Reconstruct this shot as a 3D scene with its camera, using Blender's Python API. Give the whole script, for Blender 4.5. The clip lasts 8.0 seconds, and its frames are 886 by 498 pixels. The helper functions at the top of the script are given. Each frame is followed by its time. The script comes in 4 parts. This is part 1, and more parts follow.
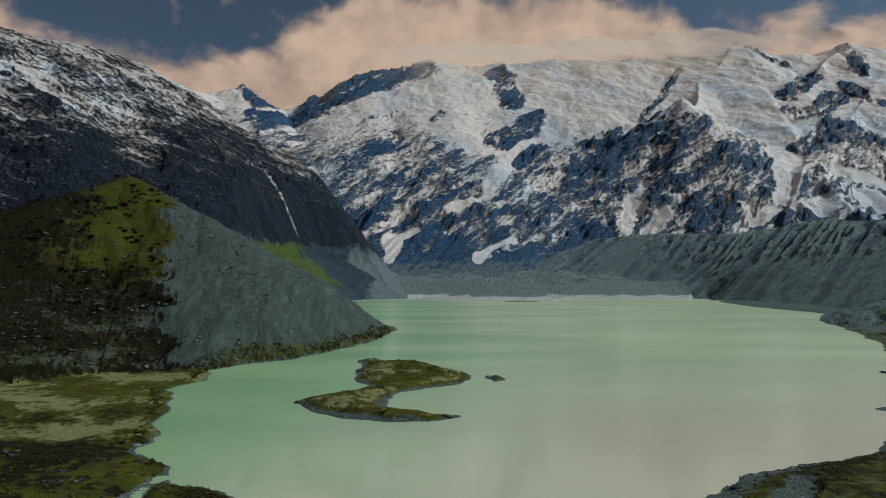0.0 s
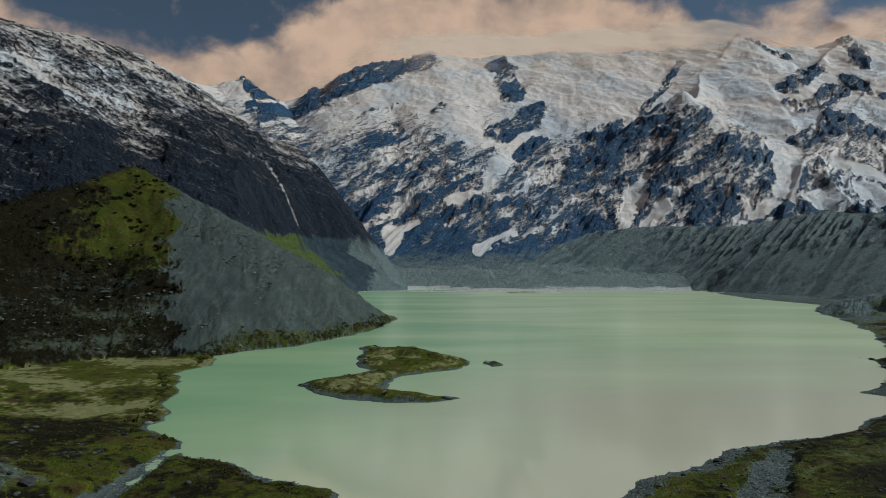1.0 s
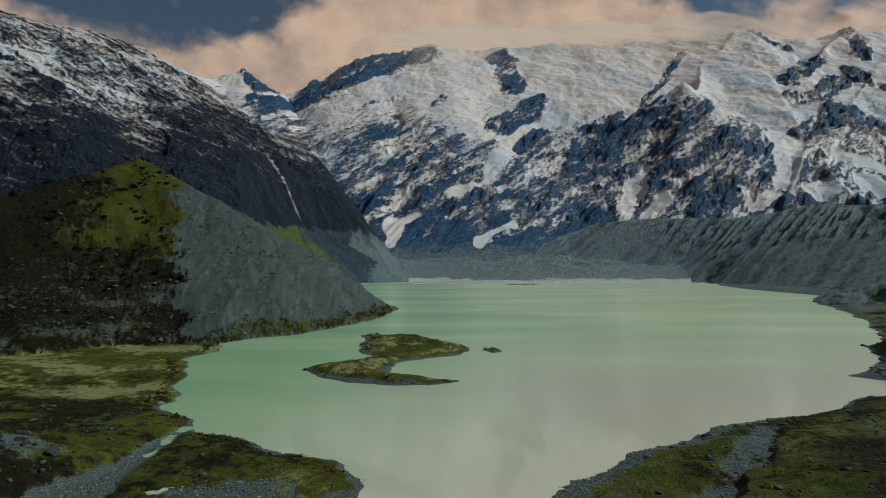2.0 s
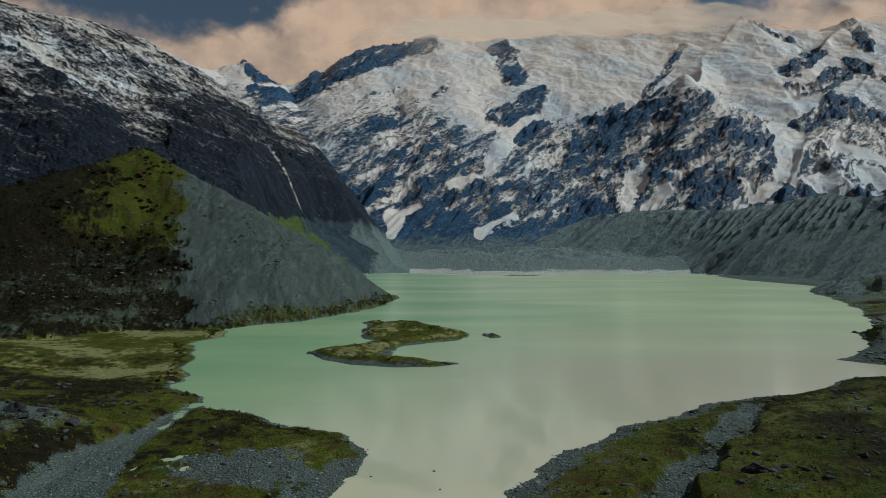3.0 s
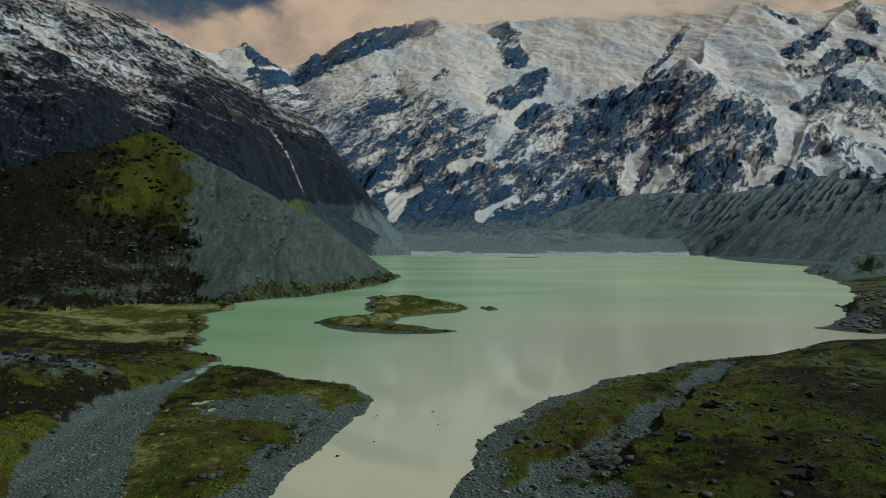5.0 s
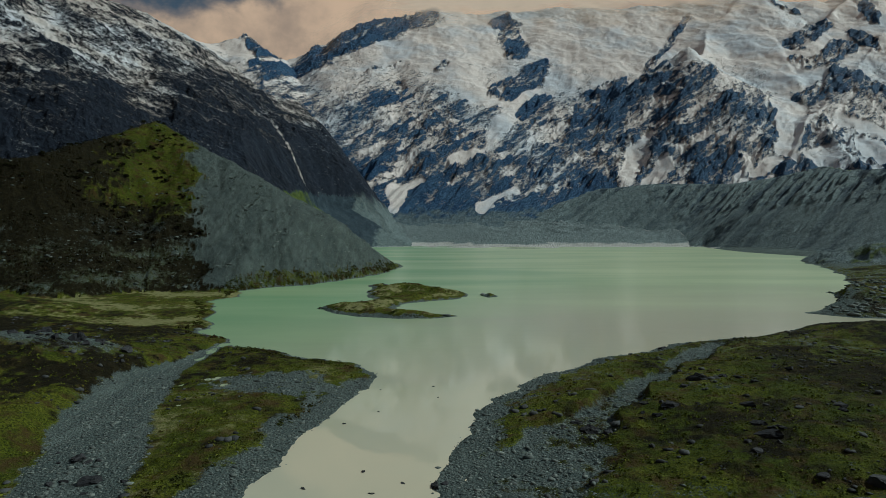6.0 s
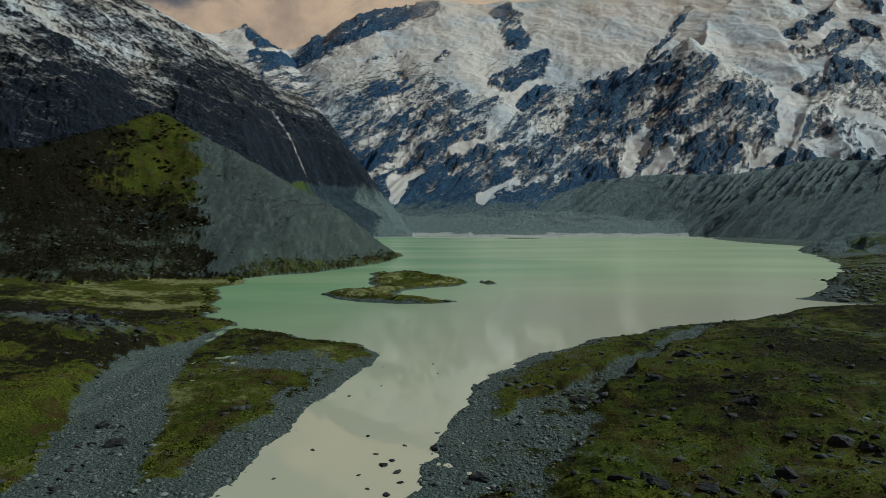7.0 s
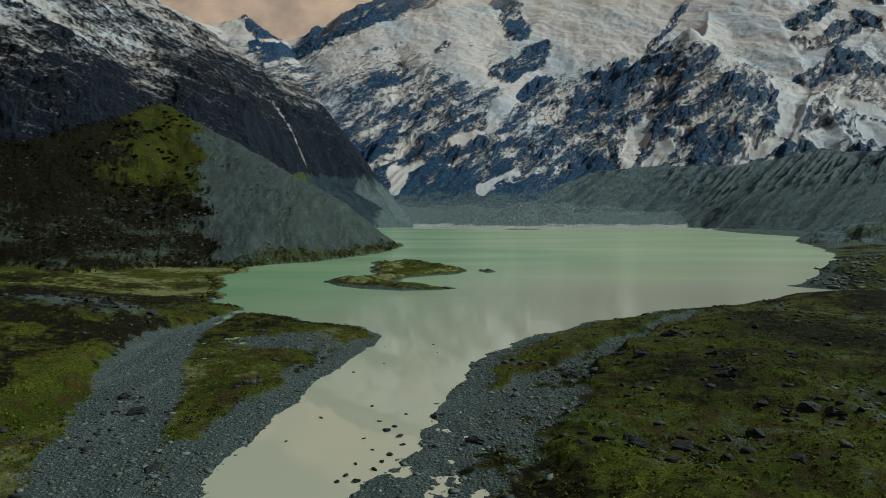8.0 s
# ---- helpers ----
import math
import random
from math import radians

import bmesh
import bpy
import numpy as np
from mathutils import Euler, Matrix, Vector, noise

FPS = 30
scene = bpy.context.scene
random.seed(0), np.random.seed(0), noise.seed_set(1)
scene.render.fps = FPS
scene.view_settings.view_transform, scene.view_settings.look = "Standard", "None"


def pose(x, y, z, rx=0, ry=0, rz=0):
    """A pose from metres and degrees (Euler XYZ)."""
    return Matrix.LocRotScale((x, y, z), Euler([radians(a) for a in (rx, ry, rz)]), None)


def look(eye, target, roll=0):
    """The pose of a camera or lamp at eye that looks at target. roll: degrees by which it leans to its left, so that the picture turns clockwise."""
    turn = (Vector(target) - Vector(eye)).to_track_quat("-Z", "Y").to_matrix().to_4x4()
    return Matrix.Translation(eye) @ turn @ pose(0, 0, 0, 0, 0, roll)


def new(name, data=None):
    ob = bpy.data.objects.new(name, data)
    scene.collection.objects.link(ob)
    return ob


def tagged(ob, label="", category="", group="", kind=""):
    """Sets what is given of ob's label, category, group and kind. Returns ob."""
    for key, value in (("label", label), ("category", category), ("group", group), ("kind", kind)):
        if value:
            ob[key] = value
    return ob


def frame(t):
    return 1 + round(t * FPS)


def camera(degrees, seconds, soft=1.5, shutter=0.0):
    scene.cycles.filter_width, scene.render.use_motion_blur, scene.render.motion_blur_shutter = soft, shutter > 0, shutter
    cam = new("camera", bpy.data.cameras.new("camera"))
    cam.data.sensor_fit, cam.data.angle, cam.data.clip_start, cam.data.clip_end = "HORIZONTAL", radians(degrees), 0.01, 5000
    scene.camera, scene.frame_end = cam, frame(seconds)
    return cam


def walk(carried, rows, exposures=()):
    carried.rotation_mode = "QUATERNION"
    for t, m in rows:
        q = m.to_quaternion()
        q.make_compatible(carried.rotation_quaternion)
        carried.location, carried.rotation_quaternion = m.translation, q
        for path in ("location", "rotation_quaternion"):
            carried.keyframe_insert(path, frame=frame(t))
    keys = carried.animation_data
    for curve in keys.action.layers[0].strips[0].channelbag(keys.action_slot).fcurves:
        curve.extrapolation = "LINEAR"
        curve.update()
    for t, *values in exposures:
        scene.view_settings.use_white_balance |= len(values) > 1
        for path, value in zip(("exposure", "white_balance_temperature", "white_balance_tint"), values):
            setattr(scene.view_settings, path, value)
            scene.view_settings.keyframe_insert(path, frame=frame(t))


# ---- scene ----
cam = camera(71.3, 8.0, soft=0.8)
PATH = [
    (0, (0.054, -14.348, 56.607), (0.125, -12.351, 56.702), 0.1),
    (0.5, (0.331, -18.844, 55.478), (0.4, -16.847, 55.562), 0.1),
    (1, (0.266, -22.966, 54.123), (0.336, -20.968, 54.194), 0.2),
    (1.5, (0.247, -26.95, 52.904), (0.315, -24.952, 52.964), 0.1),
    (3, (0.267, -38.595, 48.876), (0.332, -36.596, 48.898), 0.2),
    (3.5, (0.484, -42.518, 47.753), (0.548, -40.519, 47.763), 0.2),
    (4, (0.36, -46.807, 46.458), (0.423, -44.808, 46.455), 0.2),
    (4.5, (0.695, -51.206, 45.268), (0.757, -49.207, 45.252), 0.2),
    (6, (0.715, -63.9, 41.878), (0.773, -61.902, 41.822), 0.1),
    (6.5, (0.728, -67.753, 40.947), (0.786, -65.755, 40.878), 0.1),
    (7, (0.803, -71.931, 40.181), (0.859, -69.934, 40.096), 0.1),
    (7.5, (0.729, -75.6, 39.455), (0.785, -73.604, 39.357), 0.2),
    (8, (0.842, -79.874, 38.68), (0.897, -77.878, 38.568), 0.1),
]
walk(cam, [(t, look(eye, target, roll)) for t, eye, target, roll in PATH],
     exposures=[(0, -0.44, 4860, -3), (4, -0.52, 4840, -8), (8, -0.56, 4850, -10)])

# ---------------------------------------------------------------- light

world = bpy.data.worlds.new("sky")
scene.world = world
world.use_nodes = True
SUN_EL, SUN_AZ = radians(41), radians(84)      # azimuth clockwise from +y


def build_world():
    """Blue sky with a bank of warm cloud on the peaks and scattered cloud overhead."""
    nt = world.node_tree
    N, L = nt.nodes, nt.links
    N.clear()

    def maths(op, a, b=0.0, clamp=False):
        n = N.new("ShaderNodeMath")
        n.operation, n.use_clamp = op, clamp
        for value, socket in ((a, n.inputs[0]), (b, n.inputs[1])):
            if isinstance(value, (int, float)):
                socket.default_value = value
            else:
                L.new(value, socket)
        return n.outputs[0]

    def ramp(x, low, high):
        n = N.new("ShaderNodeMapRange")
        n.interpolation_type = "SMOOTHSTEP"
        L.new(x, n.inputs[0])
        n.inputs[1].default_value, n.inputs[2].default_value = low, high
        return n.outputs[0]

    def cloud_noise(vec, scale, detail, rough, stretch):
        m = N.new("ShaderNodeMapping")
        m.inputs["Scale"].default_value = stretch
        L.new(vec, m.inputs["Vector"])
        n = N.new("ShaderNodeTexNoise")
        L.new(m.outputs[0], n.inputs["Vector"])
        n.inputs["Scale"].default_value, n.inputs["Detail"].default_value, n.inputs["Roughness"].default_value = scale, detail, rough
        n.inputs["Distortion"].default_value = 0.25
        return n.outputs["Fac"]

    out = N.new("ShaderNodeOutputWorld")
    bg = N.new("ShaderNodeBackground")
    sky = N.new("ShaderNodeTexSky")
    sky.sky_type = "NISHITA"
    sky.sun_disc = False
    sky.sun_elevation, sky.sun_rotation = SUN_EL, SUN_AZ
    sky.altitude, sky.air_density, sky.dust_density, sky.ozone_density = 800, 1.0, 0.8, 1.5
    bg.inputs["Strength"].default_value = 0.048
    co = N.new("ShaderNodeTexCoord")
    sep = N.new("ShaderNodeSeparateXYZ")
    L.new(co.outputs["Generated"], sep.inputs[0])
    x, y, z = sep.outputs
    flat = maths("SQRT", maths("ADD", maths("MULTIPLY", x, x), maths("MULTIPLY", y, y)))
    rise = maths("DIVIDE", z, maths("MAXIMUM", flat, 0.05))
    across = maths("DIVIDE", x, maths("MAXIMUM", flat, 0.05))
    # height of the cloud bank's upper edge by direction
    edge = N.new("ShaderNodeValToRGB")
    L.new(maths("ADD", maths("MULTIPLY", across, 0.5), 0.5), edge.inputs[0])
    stops = ((0.0, .45), (.19, .45), (.215, .41), (.24, .32), (.27, .325), (.297, .355), (.374, .382), (.417, .435), (.45, .50), (.62, .50), (.68, .43), (.72, .392), (.79, .352), (1.0, .42))
    while len(edge.color_ramp.elements) < len(stops):
        edge.color_ramp.elements.new(0.5)
    for el, (p, v) in zip(edge.color_ramp.elements, stops):
        el.position, el.color = p, (v, v, v, 1)
    soft = cloud_noise(co.outputs["Generated"], 6.5, 8, 0.52, (1, 1, 1.25))
    fine = cloud_noise(co.outputs["Generated"], 19, 7, 0.56, (1, 1, 1.2))
    puff = maths("ADD", maths("MULTIPLY", maths("SUBTRACT", soft, 0.5), 0.17), maths("MULTIPLY", maths("SUBTRACT", fine, 0.5), 0.09))
    bank = ramp(maths("ADD", maths("SUBTRACT", edge.outputs[0], rise), puff), -0.012, 0.05)
    high = maths("MULTIPLY", ramp(soft, 0.46, 0.62), ramp(rise, 0.46, 0.62))
    wisps = maths("MULTIPLY", ramp(fine, 0.52, 0.75), 0.22)
    cloud = maths("MAXIMUM", maths("MAXIMUM", bank, maths("MULTIPLY", high, 0.9)), wisps)
    cloud = maths("MULTIPLY", cloud, ramp(z, 0.0, 0.05))
    shade = N.new("ShaderNodeMix")
    shade.data_type = "RGBA"
    L.new(ramp(maths("ADD", maths("MULTIPLY", soft, 0.6), maths("MULTIPLY", fine, 0.4)), 0.36, 0.62), shade.inputs[0])
    shade.inputs[6].default_value, shade.inputs[7].default_value = (*CLOUD_DARK, 1), (*CLOUD_LIGHT, 1)
    above = N.new("ShaderNodeMix")
    above.data_type = "RGBA"
    L.new(ramp(rise, 0.47, 0.75), above.inputs[0])
    L.new(shade.outputs[2], above.inputs[6])
    above.inputs[7].default_value = (*CLOUD_HIGH, 1)
    mix = N.new("ShaderNodeMix")
    mix.data_type = "RGBA"
    pale = N.new("ShaderNodeHueSaturation")
    pale.inputs["Saturation"].default_value, pale.inputs["Value"].default_value = 0.48, 0.70
    L.new(sky.outputs[0], pale.inputs["Color"])
    L.new(cloud, mix.inputs[0]), L.new(pale.outputs[0], mix.inputs[6]), L.new(above.outputs[2], mix.inputs[7])
    L.new(mix.outputs[2], bg.inputs["Color"])
    L.new(bg.outputs[0], out.inputs["Surface"])


CLOUD_DARK, CLOUD_LIGHT, CLOUD_HIGH = (11.5, 6.9, 4.5), (19.5, 11.2, 6.6), (4.6, 4.3, 4.4)
build_world()
sun = new("sun", bpy.data.lights.new("sun", "SUN"))
sun.data.energy, sun.data.angle, sun.data.color = 4.5, radians(1.0), (1.0, 0.85, 0.68)
sun_dir = Vector((math.sin(SUN_AZ) * math.cos(SUN_EL), math.cos(SUN_AZ) * math.cos(SUN_EL), math.sin(SUN_EL)))
sun.matrix_world = look(sun_dir * 300, (0, 0, 0))

# ---------------------------------------------------------------- noise on arrays
rng = np.random.default_rng(7)
_perm = rng.permutation(4096)
_ang = rng.random(4096) * 2 * np.pi
_gx, _gy = np.cos(_ang), np.sin(_ang)


def perlin(x, y, seed=0):
    """Gradient noise, about -0.7 to 0.7."""
    xi, yi = np.floor(x).astype(np.int64), np.floor(y).astype(np.int64)
    fx, fy = x - xi, y - yi
    u, v = fx * fx * fx * (fx * (fx * 6 - 15) + 10), fy * fy * fy * (fy * (fy * 6 - 15) + 10)

    def corner(dx, dy):
        h = _perm[(_perm[(xi + dx + seed * 131) & 4095] + yi + dy) & 4095]
        return _gx[h] * (fx - dx) + _gy[h] * (fy - dy)

    a, b, c, d = corner(0, 0), corner(1, 0), corner(0, 1), corner(1, 1)
    return (a + (b - a) * u) * (1 - v) + (c + (d - c) * u) * v


def fbm(x, y, size, octaves, seed=0, gain=0.5):
    total, amp, f = 0, 1.0, 1.0 / size
    for i in range(octaves):
        total = total + amp * perlin(x * f, y * f, seed + i)
        amp, f = amp * gain, f * 2.03
    return total


def ridged(x, y, size, octaves, seed=0, gain=0.5):
    """Sharp-crested noise, about 0 to 1, eroded so that gullies stay smooth."""
    total, amp, f, weight = 0, 0.5, 1.0 / size, 1.0
    for i in range(octaves):
        n = (1 - np.abs(perlin(x * f, y * f, seed + i)) * 1.6).clip(0, 1) ** 2
        total = total + n * amp * weight
        weight = (n * 1.6).clip(0, 1)
        amp, f = amp * gain, f * 2.07
    return total


def smooth(a, b, x):
    t = ((x - a) / (b - a)).clip(0, 1)
    return t * t * (3 - 2 * t)


# ---------------------------------------------------------------- plan of the valley
LEFT_SHORE = [(-20, -700), (-24, -160), (-28, -60), (-30, -20), (-30, 15), (-29, 35), (-26, 47), (-24, 60), (-21, 75), (-17, 91),
              (-14, 105), (-15, 119), (-22, 131), (-36, 140), (-47, 148), (-58, 158), (-70, 163), (-76, 176), (-91, 194), (-90, 206),
              (-104, 233), (-108, 259), (-127, 305), (-119, 338), (-131, 375), (-117, 399), (-89, 424), (-68, 471), (-43, 543), (-25, 678)]
FAR_SHORE = [(-60, 735), (-140, 850), (-215, 1100), (-205, 1400), (-151, 1576), (-68, 1662), (26, 1750), (85, 1675), (149, 1600),
             (210, 1640), (293, 1600), (379, 1667), (551, 1672), (709, 1680), (789, 1665), (751, 1543), (674, 1227), (662, 983)]
RIGHT_SHORE = [(535, 800), (491, 693), (458, 620), (386, 489), (325, 395), (282, 335), (283, 362), (255, 300), (196, 246), (212, 232),
               (255, 226), (252, 214), (205, 212), (172, 205), (144, 186), (124, 172), (95, 163), (79, 153), (62, 138), (50, 124),
               (35, 111), (23, 98), (16, 86), (10, 66), (5, 50), (2, 36), (-1, 19), (-8, 8), (-13, -12), (-14, -60), (-10, -160), (-4, -700)]
ISLAND = [(-60, 270), (-49, 281), (-38, 298), (-26, 314), (-38, 340), (-37, 384), (-42, 412), (-33, 424), (-16, 398), (-2, 410), (16, 378),
          (28, 350), (22, 320), (8, 309), (-7, 295), (-17, 279), (-19, 266), (-11, 254), (4, 248), (21, 243), (10, 232), (-10, 229),
          (-16, 231), (-33, 240), (-46, 257)]
ISLET = [(36, 337), (42, 345), (49, 338), (46, 328), (39, 325)]


def shore_distance(X, Y, poly):
    """Distance to a closed outline, negative inside it."""
    best = np.full(X.shape, 1e12)
    inside = np.zeros(X.shape, bool)
    n = len(poly)
    for i in range(n):
        ax, ay = poly[i]
        bx, by = poly[(i + 1) % n]
        dx, dy = bx - ax, by - ay
        t = (((X - ax) * dx + (Y - ay) * dy) / (dx * dx + dy * dy)).clip(0, 1)
        best = np.minimum(best, (X - ax - t * dx) ** 2 + (Y - ay - t * dy) ** 2)
        cross = (ay > Y) != (by > Y)
        inside ^= cross & (X < (bx - ax) * (Y - ay) / ((by - ay) if by != ay else 1e-9) + ax)
    return np.where(inside, -1, 1) * np.sqrt(best)


def spine(X, Y, pts, nose=1.0):
    """Height field of a crest: pts are x, y, z, slope on the near side, slope on the far side. Also the distance to the crest.
    nose: how much steeper it falls past the ends of its stretches."""
    top = np.full(X.shape, -1e9)
    near = np.full(X.shape, 1e9)
    for a, b in zip(pts, pts[1:]):
        dx, dy = b[0] - a[0], b[1] - a[1]
        t0 = ((X - a[0]) * dx + (Y - a[1]) * dy) / (dx * dx + dy * dy)
        t = t0.clip(0, 1)
        ex, ey = X - a[0] - t * dx, Y - a[1] - t * dy
        d = np.sqrt(ex * ex + ey * ey + (nose * nose - 1) * (t0 - t) ** 2 * (dx * dx + dy * dy))
        z = a[2] + t * (b[2] - a[2])
        s = np.where(dx * ey - dy * ex < 0, a[3] + t * (b[3] - a[3]), a[4] + t * (b[4] - a[4]))
        top = np.maximum(top, z - s * d)
        near = np.minimum(near, d)
    return top, near


HILL = [(-520, 240, 70, .6, .5), (-420, 330, 80, .7, .5), (-340, 395, 93, .75, .55), (-301, 420, 99, .76, .55), (-286, 470, 117, .78, .55),
        (-272, 520, 137, .8, .55), (-261, 546, 150, .8, .6), (-244, 551, 140, .68, .6), (-195, 545, 114, .6, .6), (-148, 556, 86, .55, .6),
        (-123, 586, 60, .52, .6), (-105, 611, 44, .5, .6), (-80, 636, 21, .45, .5), (-25, 676, 1, .35, .4)]
LEFT_MOUNTAIN = [(-2400, 1200, 860, .7, .7), (-1500, 1380, 780, .72, .7), (-1076, 1486, 681, .74, .7), (-1001, 1586, 676, .74, .7),
                 (-919, 1706, 699, .74, .7), (-823, 1806, 687, .74, .8), (-684, 1886, 618, .72, .8), (-596, 1936, 562, .72, .8),
                 (-545, 1946, 495, .72, .9), (-406, 1966, 461, .68, 1.0), (-333, 1966, 388, .66, 1.1), (-260, 1956, 297, .66, 1.1),
                 (-221, 1936, 205, .66, 1.1), (-183, 1906, 115, .6, 1.0), (-74, 1846, 40, .5, .5)]
LEFT_MORAINE = [(-420, 760, 85, .45, .2), (-380, 950, 105, .5, .2), (-338, 1186, 122, .58, .06), (-262, 1490, 146, .62, .03),
                (-200, 1736, 98, .58, .25), (-76, 1886, 34, .4, .3)]
RIGHT_MORAINE = [(180, 2200, 34, .2, .3), (380, 2330, 92, .3, .3), (560, 2400, 165, .42, .4), (704, 2420, 216, .5, .4), (894, 2336, 231, .5, .4), (1094, 2136, 216, .5, .4),
                 (1153, 1936, 223, .5, .4), (1179, 1736, 238, .5, .4), (1147, 1586, 211, .48, .4), (1120, 1200, 180, .45, .4),
                 (1000, 850, 140, .42, .4), (980, 500, 110, .3, .3), (1100, 100, 90, .2, .3)]
RIGHT_SPUR = [(520, 790, 2, .3, .3), (640, 720, 42, .32, .3), (760, 600, 70, .3, .3), (900, 420, 85, .25, .3)]
# crests and ribs of the high face: x, y, z of their corners and the slope of their flanks
CREST = [(-1337, 2886, 986), (-1071, 3186, 1035), (-955, 3286, 1092), (-853, 3486, 1052), (-811, 3586, 1055), (-632, 3686, 1171),
         (-372, 3786, 1347), (52, 3986, 1485), (582, 4236, 1580), (1075, 4336, 1662), (1654, 4336, 1670), (2296, 4286, 1755),
         (2473, 4236, 1680), (2769, 4186, 1660), (2945, 4086, 1693), (3139, 3986, 1619), (3640, 3886, 1455)]
RIBS = [
    (0.95, [(564, 4106, 1539), (566, 3936, 1318), (651, 3786, 1128), (707, 3706, 1088), (501, 3486, 828), (250, 3186, 596), (94, 2936, 390), (-63, 2736, 227)]),
    (0.95, [(2290, 4276, 1769), (1815, 3886, 1330), (1560, 3420, 1055), (1446, 3286, 1070), (1168, 3236, 903), (892, 3036, 648), (556, 2786, 375), (301, 2606, 204)]),
    (0.95, [(1446, 3286, 1072), (1571, 3236, 969), (1614, 3086, 766), (1646, 2936, 621), (1477, 2686, 394), (1352, 2506, 265)]),
    (0.9, [(1488, 3256, 1005), (1294, 2966, 652), (1311, 2766, 482), (1257, 2506, 272)]),
    (0.9, [(1133, 3226, 869), (1096, 2966, 594), (844, 2626, 310)]),
    (0.9, [(2898, 3686, 1340), (2497, 3386, 1037), (2151, 3086, 771), (1805, 2786, 594), (1585, 2566, 405), (1437, 2406, 265)]),
    (0.8, [(1805, 2786, 592), (1780, 2526, 401), (1723, 2306, 266)]),
    (0.9, [(2938, 4076, 1677), (2607, 3886, 1471), (2262, 3586, 1177), (2164, 3286, 879), (2234, 2886, 616)]),
    (1.0, [(52, 3986, 1477), (-161, 3786, 1171), (-350, 3586, 1026), (-578, 3386, 844)]),
    (0.9, [(85, 3786, 1157), (-80, 3386, 817), (-183, 3036, 512), (-140, 2766, 292)]),
    (0.85, [(961, 3886, 1196), (744, 3136, 621), (392, 2736, 292)]),
]


# snowfields and rock walls of the high face: from x, z to x, z, half width, how much snow
ICEFIELDS = [(114, 1243, 1515, 1404, 177, 1.0), (57, 1000, 301, 769, 96, 1.0), (818, 944, 433, 655, 66, .97), (1951, 1318, 2051, 952, 131, 1.0),
             (1722, 1171, 1662, 1293, 69, .95), (2010, 955, 1805, 655, 64, .96), (2654, 1420, 2838, 1592, 90, .95), (1001, 919, 1258, 1069, 58, .95),
             (1223, 1149, 880, 1045, 84, .97)]
ROCK_WALLS = [(-760, 880, -477, 1085, 88, .16), (-483, 1110, -198, 1285, 92, .16), (-198, 1290, 30, 1420, 66, .18), (-931, 1060, -775, 841, 47, .22),
              (520, 1424, 550, 1150, 84, .24), (429, 795, 692, 1038, 62, .12), (-254, 579, 117, 622, 80, .46), (-140, 424, 267, 491, 88, .38),
              (-79, 148, -26, 196, 39, .02), (117, 172, 30, 220, 48, .08), (-161, 734, -291, 669, 55, .36), (104, 978, 71, 928, 25, .2),
              (-291, 915, -146, 979, 24, .3), (-471, 494, -259, 404, 74, .5), (-223, 293, -130, 271, 46, .3)]
ROCK_RIBS = [(846, 599, 1147, 809, 85, .12), (1191, 816, 1417, 869, 80, .26), (1290, 635, 1352, 396, 125, .40), (1169, 298, 1311, 321, 51, .05),
             (660, 429, 851, 528, 65, .38), (1111, 450, 1159, 461, 75, .2), (1477, 642, 1635, 534, 72, .24), (1462, 423, 1541, 379, 38, .4),
             (323, 511, 669, 462, 57, .48), (524, 334, 771, 305, 53, .46), (694, 228, 800, 153, 57, .08), (427, 150, 680, 130, 55, .06)]
ROCK_OUTCROPS = [(2192, 1157, 2547, 1365, 37, .12), (2134, 969, 2461, 1142, 44, .3), (1940, 731, 2163, 792, 51, .36), (2586, 1245, 2625, 1065, 39, .3),
                 (2261, 842, 2312, 716, 70, .42), (1713, 468, 1854, 429, 53, .34), (1800, 570, 1850, 490, 40, .36), (1219, 904, 1767, 1474, 23, .2), (2468, 1500, 2260, 1748, 23, .2),
                 (2906, 1646, 2771, 1338, 28, .2)]
COULOIRS = [(-325, 950, 109, 1103, 38, .95), (-356, 845, -541, 809, 29, .7), (394, 603, 290, 431, 31, .92), (287, 413, 116, 347, 19, .92),
            (-104, 209, -116, 126, 32, 1.0), (-15, 257, -71, 226, 16, .9), (212, 136, 376, 212, 20, .95), (971, 395, 874, 267, 44, 1.0),
            (1056, 328, 942, 247, 35, 1.0), (1075, 521, 989, 426, 18, .8), (1813, 655, 1547, 378, 33, .96), (1507, 346, 1362, 280, 23, 1.0)]
SNOW_PATCHES = [(1985, 560, 2080, 500, 42, .92), (1950, 421, 1933, 341, 42, 1.0), (1648, 348, 1772, 389, 28, .75), (-963, 988, -907, 945, 35, .85),
                (497, 237, 292, 154, 16, .8), (-747, 757, -624, 886, 17, .7)]
ICE_CLIFF = (485, 639, 656, 762, 33, .02)


def zones(U, V, value, capsules, fray):
    """Blend the value towards that of each capsule, with frayed edges."""
    for ax, ay, bx, by, half, v in capsules:
        dx, dy = bx - ax, by - ay
        t = (((U - ax) * dx + (V - ay) * dy) / (dx * dx + dy * dy + 1)).clip(0, 1)
        d = np.sqrt((U - ax - t * dx) ** 2 + (V - ay - t * dy) ** 2)
        w = smooth(1.45 * half, 0.75 * half, d + min(half, 70) * fray)
        value = value * (1 - w) + v * w
    return value


